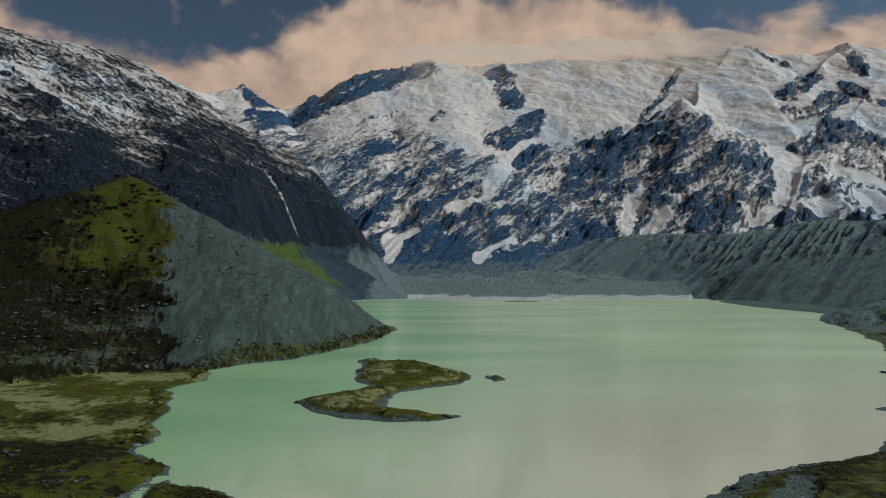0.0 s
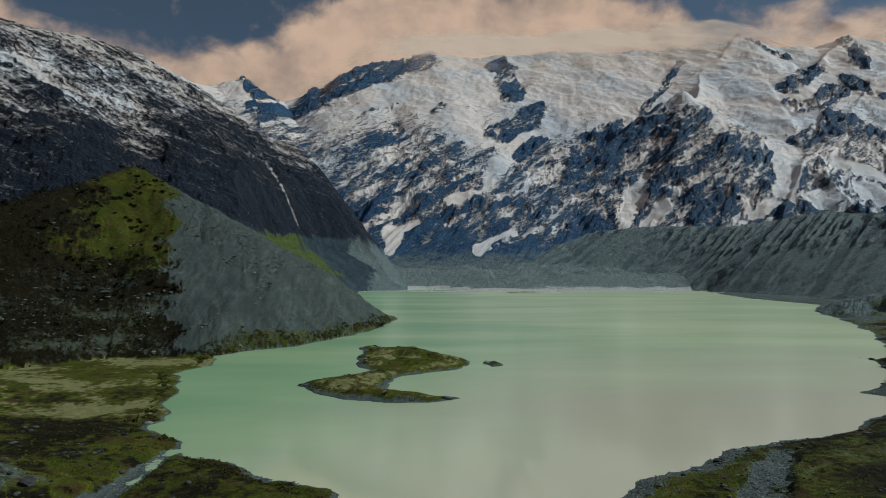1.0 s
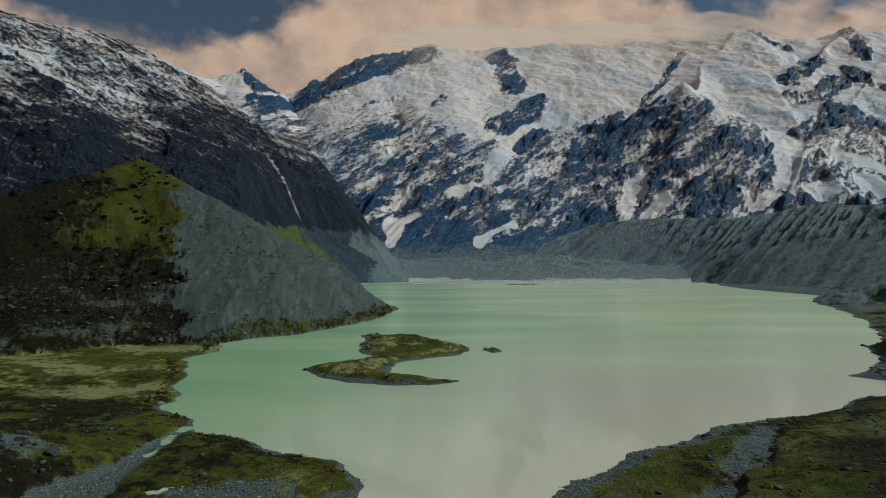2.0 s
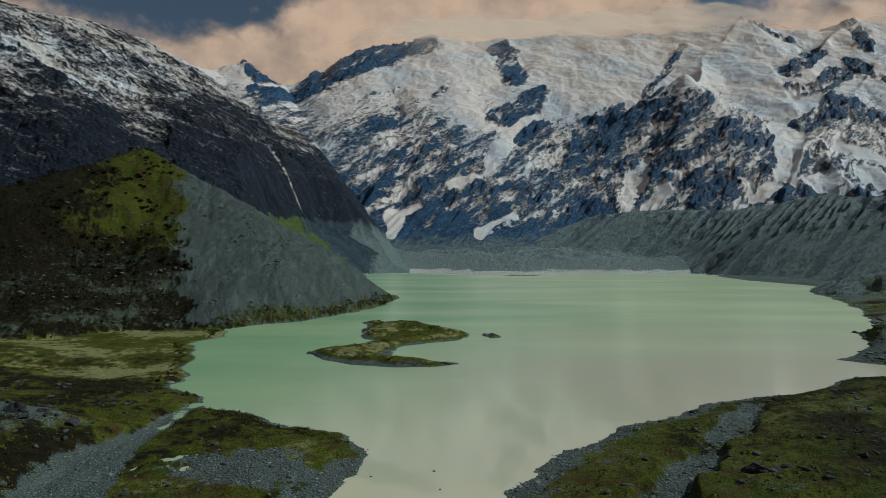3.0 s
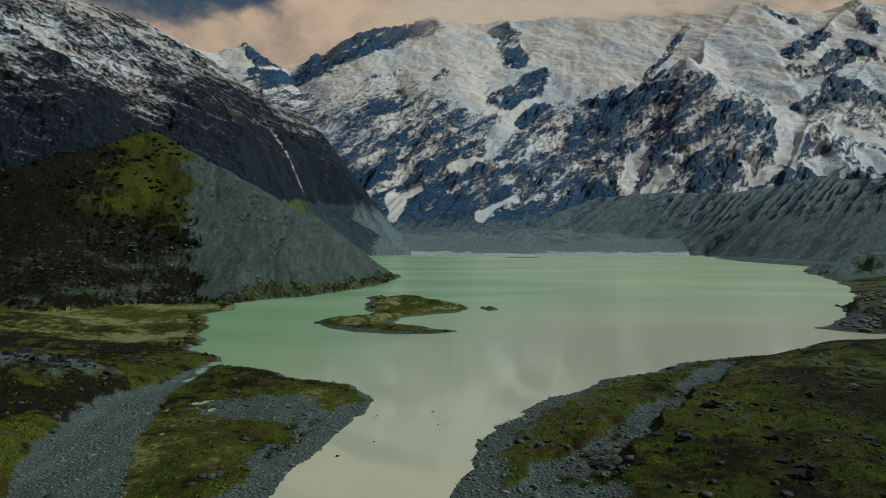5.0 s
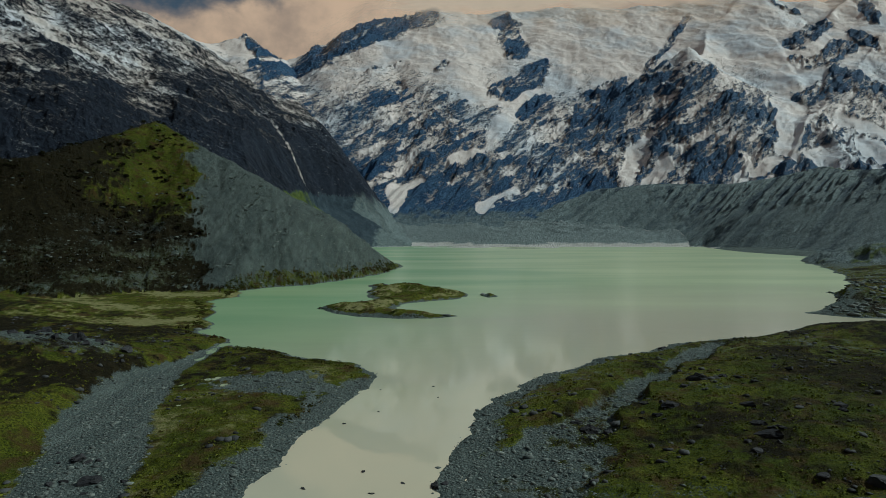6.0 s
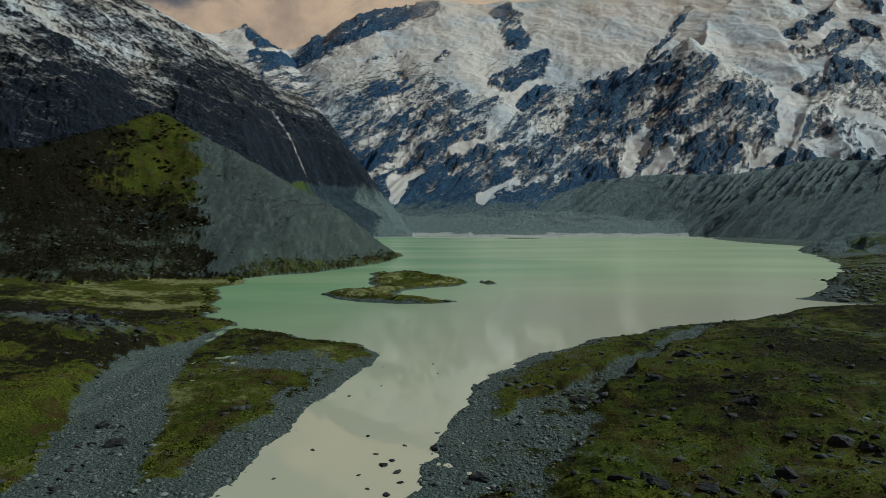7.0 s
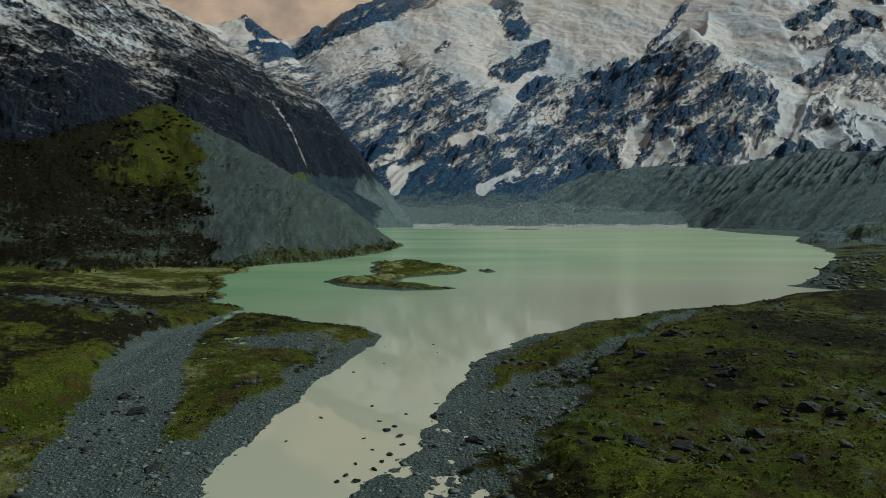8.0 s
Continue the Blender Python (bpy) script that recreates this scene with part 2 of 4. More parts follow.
def along(X, Y, pts):
    """Distance from a line on the plan."""
    best = np.full(X.shape, 1e9)
    for a, b in zip(pts, pts[1:]):
        dx, dy = b[0] - a[0], b[1] - a[1]
        t = (((X - a[0]) * dx + (Y - a[1]) * dy) / (dx * dx + dy * dy)).clip(0, 1)
        best = np.minimum(best, np.sqrt((X - a[0] - t * dx) ** 2 + (Y - a[1] - t * dy) ** 2))
    return best


def lake_outline():
    return LEFT_SHORE + FAR_SHORE + RIGHT_SHORE


GROUND, HILL_ID, LEFT_MORAINE_ID, LEFT_MOUNTAIN_ID, RIGHT_MORAINE_ID, FACE_ID, FLAT_ID = range(7)


def height(X, Y):
    """Height of the land, the part of the valley that each place belongs to, and the distances that the covers need."""
    wx = X + 6 * fbm(X, Y, 35, 3, 3) + 1.2 * fbm(X, Y, 5, 2, 31)
    wy = Y + 6 * fbm(X, Y, 35, 3, 4) + 1.2 * fbm(X, Y, 5, 2, 32)
    amp = smooth(30, 120, Y) * 0.6 + 0.4
    wx, wy = X + (wx - X) * amp, Y + (wy - Y) * amp
    shore = shore_distance(wx, wy, lake_outline())
    isle = -np.minimum(shore_distance(wx, wy, ISLAND), shore_distance(wx, wy, ISLET))
    for bx, by, la, lb in ((250, 1500, 46, 13), (330, 1560, 30, 12), (120, 1570, 60, 12), (20, 1610, 50, 10)):
        isle = np.maximum(isle, lb * (1 - np.sqrt(((wx - bx) / la) ** 2 + ((wy - by) / lb) ** 2)))
    far = smooth(1450, 1600, Y)

    # low ground beside the water
    rise = 4.5 * (1 - np.exp(-shore.clip(0, None) / 30))
    rise += np.where(X < 0, 0.004, 0.02) * shore.clip(0, 400)
    lump = fbm(X, Y, 26, 5, 11) * smooth(2, 25, shore)
    ground = np.where(shore > 0, 0.05 + rise + lump * (1.6 + 1.0 * smooth(60, 20, Y)), shore * 0.22)
    flat = smooth(40, 0, np.abs(Y - 300) - 80) * smooth(-60, -90, X) * smooth(-250, -215, X)
    ground = np.where(shore > 0, ground * (1 - 0.72 * flat), ground)
    # gravel spit between the side channel and the outlet, and the channel itself
    bar, _ = spine(X, Y, [(-60, 152, 2.0, .12, .12), (-34, 118, 1.5, .08, .08), (-40, 60, 1.7, .1, .1), (-37, 15, 1.2, .08, .08)])
    _, bed = spine(X, Y, [(-74, 166, 0, 0, 0), (-74, 132, 0, 0, 0), (-75, 104, 0, 0, 0), (-70, 75, 0, 0, 0), (-62, 55, 0, 0, 0),
                          (-54, 28, 0, 0, 0), (-46, 5, 0, 0, 0), (-40, -30, 0, 0, 0), (-30, -80, 0, 0, 0)])
    width = 2.0 + 4.2 * smooth(130, 90, Y)
    cut = smooth(2.2 * width, 0.7 * width, bed + 1.5 * fbm(X, Y, 14, 3, 17))
    low = -0.12 + 0.55 * smooth(140, 80, Y) + 0.18 * fbm(X, Y, 9, 3, 18)
    spit = smooth(-82, -70, X) * smooth(-30, 0, -X) * smooth(175, 160, Y)
    ground = np.where((shore > 0) & (spit > 0), np.minimum(ground, (1 - spit) * ground + spit * (0.2 + bar.clip(0, 2) + 0.35 * lump)), ground)
    ground = np.where(shore > 0, ground * (1 - cut) + cut * low, ground)
    dry_bar = (shore > 3) & (spit > 0.3) & (cut < 0.25)
    ground = np.where(dry_bar, np.maximum(ground, 0.14 + 0.05 * lump), ground)
    # gravel shore of the outlet opposite the spit
    _, beach = spine(X, Y, [(106, 158, 0, 0, 0), (76, 114, 0, 0, 0), (50, 83, 0, 0, 0), (27, 55, 0, 0, 0), (9, 26, 0, 0, 0), (0, -20, 0, 0, 0)])
    reach = 4.5 + 10 * smooth(75, 35, Y)
    beach = smooth(1.25 * reach, 0.7 * reach, beach + 4 * fbm(X, Y, 16, 4, 19)) * (shore > 0)
    ground = np.where(shore > 0, ground * (1 - 0.6 * beach), ground)
    # rocky mounds
    for mx, my, mz, mr in ((-108, 116, 6.5, 26), (-130, 96, 6, 30), (-150, 130, 5, 30), (232, 272, 9, 26), (290, 300, 10, 60), (172, 165, 3.5, 40),
                           (-170, 60, 7, 60), (-120, 30, 4, 45), (95, 80, 3, 60), (-200, 230, 9, 50)):
        r2 = ((X - mx) ** 2 + (Y - my) ** 2) / mr ** 2
        ground = ground + np.where(shore > 0, mz * np.exp(-r2 * 1.5) * smooth(0, 8, shore), 0)
    islands = np.where(isle > -25, np.where(isle > 0, 0.15 + 4.6 * (1 - np.exp(-isle / 14)) * (0.45 + 0.9 * smooth(-.3, .4, fbm(X, Y, 30, 3, 21))), isle * 0.3), -9)
    ground = np.maximum(ground, islands)
    ground = ground + (0.30 * fbm(X, Y, 6, 3, 23) + 0.12 * fbm(X, Y, 1.7, 2, 24)) * smooth(16, 6, np.abs(shore - 2)) * smooth(190, 150, Y)
    ground = ground + (0.55 * fbm(X, Y, 7, 4, 25, 0.6)) * smooth(6, 16, shore) * smooth(300, 200, Y) * (1 - cut)
    # floor of the upper valley
    floor = 2 + 0.10 * (Y - 1640).clip(0, None) + 22 * ridged(X, Y, 160, 4, 41) * smooth(1690, 1900, Y)
    ground = np.where((far > 0) & (shore > 0), ground * (1 - far) + far * np.minimum(floor, 0.3 + 0.16 * shore.clip(0, None) ** 1.0), ground)
    ground = ground.clip(-6, None)
    # far behind the camera the valley closes
    behind = np.sqrt(X * X + Y * Y)
    ground = ground + np.where(Y < 300, 0.42 * (behind - 1300).clip(0, None) * (0.7 + 0.6 * ridged(X, Y, 700, 4, 44)), 0) * smooth(500, 100, Y)

    # moraines, hill and the two mountains
    rough = fbm(X, Y, 60, 5, 51)
    # gullies run down the slopes of the moraine walls
    rd0 = along(X, Y, RIGHT_MORAINE)
    gul_r = ridged(0.66 * X - 0.75 * Y + 9 * rough, rd0 * 0.06 + 8 * rough, 50, 6, 57, 0.55)
    gul_l = ridged(Y, X * 0.2, 45, 4, 58)
    hill, hd = spine(X, Y, HILL)
    hill = hill + rough * 9 * smooth(0, 40, hd) * smooth(-110, -220, X) + 2.2 * fbm(X, Y, 14, 4, 52) + 1.5 * rough
    hill = hill - 10 * smooth(25, 75, hd) * smooth(-200, -240, X) * (1 - smooth(75, 130, hd))
    lmor, lmd = spine(X, Y, LEFT_MORAINE)
    lmor = lmor - 2 * (Y - 1870).clip(0, None)
    terrace = np.interp(Y, [p[1] for p in LEFT_MORAINE], [p[0] for p in LEFT_MORAINE]) - X
    lmor_up = smooth(35, 75, lmor)
    lmor = lmor + (gul_l - 0.5) * (2 + 22 * lmor_up) * smooth(30, 60, lmd) + 2 * rough
    rmor, rd = spine(X, Y, RIGHT_MORAINE)
    broken = smooth(820, 1020, X + 90 * rough + 0.15 * (Y - 1700))
    upper = np.maximum(smooth(80, 25, rd + 40 * rough), broken * smooth(70, 135, rmor + 45 * rough))
    rmor = rmor + (gul_r - 0.45) * (3 + 21 * upper) * smooth(0, 45, rd) + 3 * rough - 0.00022 * rd.clip(0, 420) ** 2 + 0.03 * rd.clip(0, 500)
    rspur, _ = spine(X, Y, RIGHT_SPUR)
    rspur = rspur + 12 * rough + 5 * fbm(X, Y, 18, 4, 53)

    lm, ld = spine(X, Y, LEFT_MOUNTAIN, 2.0)
    lq = 0.95 * lm + 0.30 * X + 0.12 * Y
    lgul = ridged(X * 0.8 + 0.6 * lm + 25 * rough, 0.25 * lm + 0.3 * Y, 120, 6, 61, 0.56)
    lrough = ridged(0.25 * (X - 0.5 * lm) + 14 * rough, lq + 14 * rough, 62, 6, 63, 0.62)
    keep = smooth(0, 90, ld)
    lm = lm + ((lgul - 0.5) * 30 * keep + (lrough - 0.52) * (8 + 16 * keep)) * smooth(20, 160, lm)

    yy = Y + 0.22 * (X - 700).clip(0, None) - 0.25 * (-X).clip(0, 800)
    slab = 4 + 0.14 * (yy - 1720).clip(0, 530) + 0.30 * (yy - 2250).clip(0, 250) + 0.62 * (yy - 2420).clip(0, None)
    behind_crest = (Y - np.interp(X, [p[0] for p in CREST], [p[1] for p in CREST])).clip(0, None)
    slab = slab - 1.7 * behind_crest
    crest, _ = spine(X, Y, [(*p, 0.8, 0.9) for p in CREST])
    ribs = np.full(X.shape, -1e9)
    warp = 45 * fbm(X, Y, 420, 4, 71)
    wx2, wy2 = X + 0.5 * warp, Y - warp * 0.5
    for s, pts in RIBS:
        ribs = np.maximum(ribs, spine(wx2, wy2, [(*p, s, s) for p in pts])[0])
    k = 36.0
    m = np.maximum(np.maximum(slab, crest), ribs)
    face = m + k * np.log(np.exp((slab - m) / k) + np.exp((crest - m) / k) + np.exp((ribs - m) / k)) - 22
    # the beds rise to the east: p runs along them on the face, q across them
    base = face
    p, q = 0.82 * X + 0.57 * base, 0.82 * base - 0.57 * X
    fray = 1.1 * fbm(0.4 * p, q, 110, 6, 81, 0.62)
    bias = 0.40 + 0.42 * smooth(350, 1150, base)
    for group in (ICEFIELDS, ROCK_WALLS, ROCK_RIBS, ROCK_OUTCROPS, COULOIRS, SNOW_PATCHES, [ICE_CLIFF]):
        bias = zones(X + 0.2 * warp, base + 0.1 * warp, bias, group, fray)
    bare = smooth(0.80, 0.30, bias)
    bend = 0.35 * warp + 30 * fray
    strata = ridged(0.20 * p + bend, q + bend, 90, 7, 73, 0.62)
    gully = ridged(X - 0.35 * base + bend, 0.16 * base + 0.2 * Y, 150, 6, 75, 0.58)
    step = q / 30 + 1.6 * fbm(0.3 * p, q, 170, 4, 83)
    ledges = smooth(np.zeros_like(X), np.full_like(X, 0.45), step - np.floor(step)) - (step - np.floor(step))
    grow = smooth(110, 320, base)
    crevasse = ridged(0.35 * X + 0.1 * base + 0.6 * warp, base + 0.15 * X, 46, 4, 79, 0.55)
    ice = fbm(X, base * 1.6, 230, 4, 77) * 28 + (crevasse - 0.5) * 6 * smooth(-.15, .25, fbm(X, base * 1.5, 330, 3, 80))
    face = face + grow * (((strata - 0.55) * 40 + (gully - 0.5) * 30 + ledges * 14) * (0.10 + 0.90 * bare) + ice * (1 - bare))
    talus = ridged(X - 0.9 * base, 0.12 * base, 55, 5, 85, 0.55)
    face = face + (talus - 0.5) * 16 * smooth(60, 120, base) * smooth(330, 200, base)
    face = np.where(Y > 1700, np.minimum(face, 0.5 + 0.3 * shore.clip(0, None) + 0.9 * (shore - 250).clip(0, None)), -50)

    stack = np.stack([ground, hill, lmor, lm, np.maximum(rmor, rspur), face])
    allowed = shore > -40
    stack[1:] = np.where(allowed, stack[1:], -9)
    stack[5] = np.where((X < -150) & (Y < 2000), -50, stack[5])
    stack[1] = np.where(shore > 0, np.minimum(stack[1], 0.3 + 1.2 * shore), shore * 0.3)
    stack[2:5] = np.where(shore > 0, np.minimum(stack[2:5], 0.3 + 0.8 * shore + 1.1 * (shore - 130).clip(0, None)), -9)
    part_id = np.argmax(stack, axis=0)
    part_id = np.where((part_id == GROUND) & (Y > 1500) & (np.abs(X - 300) < 900), FLAT_ID, part_id)
    z = np.max(stack, axis=0)
    # loose debris fills the crease at the foot of the moraine
    foot = (1 - np.abs(stack[0] - stack[4]) / 34).clip(0, 1) ** 2 * smooth(40, 140, shore) * smooth(1500, 1600, Y)
    z = np.where((part_id == RIGHT_MORAINE_ID) | (part_id == FLAT_ID), z + 8 * foot, z)
    info = dict(shore=shore, isle=isle, cut=cut, beach=beach, flat=flat, spit=spit, hill_d=hd, rough=rough, strata=strata, gully=gully, bed_p=p, bed_q=q, bias=bias, lmor_up=lmor_up, terrace=terrace, upper=upper, gul_l=gul_l, bare=bare, lgul=lgul, lrough=lrough, lq=lq, gul_r=gul_r)
    return z, part_id, info


# ---------------------------------------------------------------- materials
def material(name):
    m = bpy.data.materials.new(name)
    m.use_nodes = True
    nt = m.node_tree
    nt.nodes.clear()
    out = nt.nodes.new("ShaderNodeOutputMaterial")
    bsdf = nt.nodes.new("ShaderNodeBsdfPrincipled")
    nt.links.new(bsdf.outputs[0], out.inputs["Surface"])
    return m, nt, bsdf


class Graph:
    """Short hand for node trees."""

    def __init__(self, nt):
        self.nt = nt
        self.geo = nt.nodes.new("ShaderNodeNewGeometry")
        self.pos = self.geo.outputs["Position"]

    def link(self, value, socket):
        if isinstance(value, (int, float)):
            socket.default_value = value
        elif isinstance(value, tuple):
            socket.default_value = (*value, 1.0)[:len(socket.default_value)]
        else:
            self.nt.links.new(value, socket)

    def noise(self, scale, detail=5.0, rough=0.6, vector=None, distortion=0.0):
        n = self.nt.nodes.new("ShaderNodeTexNoise")
        self.link(vector or self.pos, n.inputs["Vector"])
        n.inputs["Scale"].default_value, n.inputs["Detail"].default_value = scale, detail
        n.inputs["Roughness"].default_value, n.inputs["Distortion"].default_value = rough, distortion
        return n.outputs["Fac"]

    def voronoi(self, scale, feature="F1", vector=None):
        n = self.nt.nodes.new("ShaderNodeTexVoronoi")
        n.feature = feature
        self.link(vector or self.pos, n.inputs["Vector"])
        n.inputs["Scale"].default_value = scale
        return n

    def mapping(self, scale=(1, 1, 1), rotation=(0, 0, 0), vector=None):
        n = self.nt.nodes.new("ShaderNodeMapping")
        self.link(vector or self.pos, n.inputs["Vector"])
        n.inputs["Scale"].default_value, n.inputs["Rotation"].default_value = scale, rotation
        return n.outputs[0]

    def skew(self, along, scale_a, across, scale_b):
        """Place measured along and across a tilted bedding."""
        outs = []
        for axis, k in ((along, scale_a), (across, scale_b), ((0, 1, 0), 0.4)):
            n = self.nt.nodes.new("ShaderNodeVectorMath")
            n.operation = "DOT_PRODUCT"
            self.link(self.pos, n.inputs[0])
            n.inputs[1].default_value = tuple(c * k for c in axis)
            outs.append(n.outputs["Value"])
        c = self.nt.nodes.new("ShaderNodeCombineXYZ")
        for o, socket in zip(outs, c.inputs):
            self.nt.links.new(o, socket)
        return c.outputs[0]

    def math(self, op, a, b=0.0, clamp=False):
        n = self.nt.nodes.new("ShaderNodeMath")
        n.operation, n.use_clamp = op, clamp
        self.link(a, n.inputs[0]), self.link(b, n.inputs[1])
        return n.outputs[0]

    def ramp(self, fac, low, high):
        n = self.nt.nodes.new("ShaderNodeMapRange")
        n.interpolation_type = "SMOOTHSTEP"
        self.link(fac, n.inputs[0])
        n.inputs[1].default_value, n.inputs[2].default_value = low, high
        return n.outputs[0]

    def mix(self, fac, a, b):
        n = self.nt.nodes.new("ShaderNodeMix")
        n.data_type = "RGBA"
        self.link(fac, n.inputs[0]), self.link(a, n.inputs[6]), self.link(b, n.inputs[7])
        return n.outputs[2]

    def attr(self, name):
        n = self.nt.nodes.new("ShaderNodeAttribute")
        n.attribute_name = name
        s = self.nt.nodes.new("ShaderNodeSeparateColor")
        self.nt.links.new(n.outputs["Color"], s.inputs[0])
        return s.outputs

    def bump(self, height, distance, strength=1.0, normal=None):
        n = self.nt.nodes.new("ShaderNodeBump")
        self.link(height, n.inputs["Height"])
        n.inputs["Distance"].default_value, n.inputs["Strength"].default_value = distance, strength
        if normal is not None:
            self.link(normal, n.inputs["Normal"])
        return n.outputs[0]


def mountain_material(name, rock_a, rock_b, rock_c, snow, grain, dip=1.0, broken=1.3):
    """Bare rock under broken snow. cover: red snow, green turf, blue loose scree."""
    m, nt, bsdf = material(name)
    g = Graph(nt)
    r, gr, b = g.attr("cover")[:3]
    n1, n2 = g.noise(0.012 * grain, 8, 0.65), g.noise(0.06 * grain, 6, 0.7)
    streak = g.noise(0.07 * grain, 9, 0.70, g.skew((0.80, 0.2, 0.55 * dip), 0.24, (-0.52 * dip, 0.2, 0.83), 1.0))
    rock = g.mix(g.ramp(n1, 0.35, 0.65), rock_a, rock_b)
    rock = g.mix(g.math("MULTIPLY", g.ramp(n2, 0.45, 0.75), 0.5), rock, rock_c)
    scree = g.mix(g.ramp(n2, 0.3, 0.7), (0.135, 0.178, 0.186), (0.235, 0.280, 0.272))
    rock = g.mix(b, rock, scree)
    turf = g.mix(g.ramp(n2, 0.35, 0.65), (0.065, 0.095, 0.018), (0.135, 0.175, 0.032))
    rock = g.mix(gr, rock, turf)
    ledges = g.noise(0.11 * grain, 7, 0.78, g.skew((0.80, 0.2, 0.55 * dip), 0.25, (-0.52 * dip, 0.2, 0.83), 1.0))
    speckle = g.noise(0.085 * grain, 6, 0.80)
    edge = g.math("ADD", g.math("MULTIPLY", g.math("SUBTRACT", speckle, 0.5), broken), g.math("MULTIPLY", g.math("SUBTRACT", streak, 0.5), 0.7))
    edge = g.math("ADD", edge, g.math("MULTIPLY", g.math("SUBTRACT", ledges, 0.5), 2.0))
    # deep snow stays closed
    edge = g.math("MULTIPLY", edge, g.ramp(r, 1.5, 0.9))
    fac = g.ramp(g.math("ADD", r, edge), 0.30, 0.70)
    # blue-grey patches of old ice, with shade on the snow painted in
    white = g.mix(g.ramp(g.noise(0.003 * grain, 6, 0.55), 0.42, 0.68), snow, (0.54, 0.56, 0.60))
    g.link(g.mix(fac, rock, white), bsdf.inputs["Base Color"])
    g.link(g.mix(fac, (0.85, 0.85, 0.85), (0.6, 0.6, 0.6)), bsdf.inputs["Roughness"])
    rough_amt = g.math("SUBTRACT", 1.15, fac)
    h = g.math("ADD", g.math("ADD", n2, g.math("MULTIPLY", ledges, 1.3)), g.math("MULTIPLY", streak, 2.0))
    h = g.math("MULTIPLY", g.math("ADD", h, g.noise(0.25 * grain, 5, 0.7)), rough_amt)
    g.link(g.bump(h, 9.0 / grain, 1.0), bsdf.inputs["Normal"])
    bsdf.inputs["Specular IOR Level"].default_value = 0.25
    return m


def earth_material(name, grain=1.0):
    """Turf, dry grass and gravel. cover: red turf, green dry grass, blue gravel; the rest is dark scrub soil."""
    m, nt, bsdf = material(name)
    g = Graph(nt)
    r, gr, b = g.attr("cover")[:3]
    n1, n2, n3 = g.noise(0.05, 6, 0.65), g.noise(0.35, 6, 0.7), g.noise(2.2, 5, 0.75)
    jitter = g.math("ADD", g.math("MULTIPLY", g.math("SUBTRACT", n2, 0.5), 1.1), g.math("MULTIPLY", g.math("SUBTRACT", n3, 0.5), 1.3))
    soil = g.mix(g.ramp(n2, 0.35, 0.7), (0.009, 0.008, 0.004), (0.026, 0.021, 0.009))
    soil = g.mix(g.ramp(n3, 0.5, 0.75), soil, (0.019, 0.021, 0.007))
    turf = g.mix(g.ramp(n1, 0.35, 0.65), (0.070, 0.090, 0.006), (0.145, 0.155, 0.013))
    # dark gaps between grass tips: their shade is put into the turf colour
    turf = g.mix(g.ramp(n3, 0.42, 0.62), turf, (0.020, 0.027, 0.005))
    turf = g.mix(g.ramp(g.noise(0.16, 5, 0.7), 0.47, 0.64), turf, (0.066, 0.046, 0.015))
    dry = g.mix(g.ramp(n2, 0.3, 0.7), (0.20, 0.195, 0.075), (0.30, 0.28, 0.125))
    dry = g.mix(g.math("MULTIPLY", g.ramp(n3, 0.4, 0.7), 0.6), dry, (0.10, 0.11, 0.04))
    peb = g.voronoi(1.6)
    peb2 = g.voronoi(4.5)
    stone = g.mix(g.ramp(peb.outputs["Distance"], 0.1, 0.5), (0.235, 0.270, 0.245), (0.090, 0.108, 0.100))
    stone = g.mix(0.5, stone, g.mix(g.ramp(peb2.outputs["Distance"], 0.05, 0.5), (0.270, 0.300, 0.270), (0.075, 0.090, 0.084)))
    stone = g.mix(g.math("MULTIPLY", g.ramp(n2, 0.45, 0.7), 0.5), stone, (0.08, 0.100, 0.094))
    # sorted streaks of coarser and finer debris down the slopes
    streak = g.noise(0.22, 5, 0.65, g.mapping((1.0, 0.16, 0.16), (0, 0, -0.5)))
    stone = g.mix(g.math("MULTIPLY", g.ramp(streak, 0.46, 0.72), 0.55), stone, (0.070, 0.092, 0.088))
    stone = g.mix(g.math("MULTIPLY", g.ramp(streak, 0.50, 0.26), 0.40), stone, (0.235, 0.270, 0.250))
    col = g.mix(g.ramp(g.math("ADD", r, jitter), 0.25, 0.75), soil, turf)
    col = g.mix(g.ramp(g.math("ADD", gr, jitter), 0.3, 0.7), col, dry)
    gfac = g.ramp(g.math("ADD", b, jitter), 0.35, 0.65)
    col = g.mix(gfac, col, stone)
    g.link(col, bsdf.inputs["Base Color"])
    bsdf.inputs["Roughness"].default_value = 0.95
    bsdf.inputs["Specular IOR Level"].default_value = 0.08
    h = g.math("ADD", g.math("MULTIPLY", n3, 0.7), g.math("MULTIPLY", peb.outputs["Distance"], g.math("MULTIPLY", gfac, -0.6)))
    g.link(g.bump(g.math("ADD", h, n2), 0.9 * grain, 1.0), bsdf.inputs["Normal"])
    return m


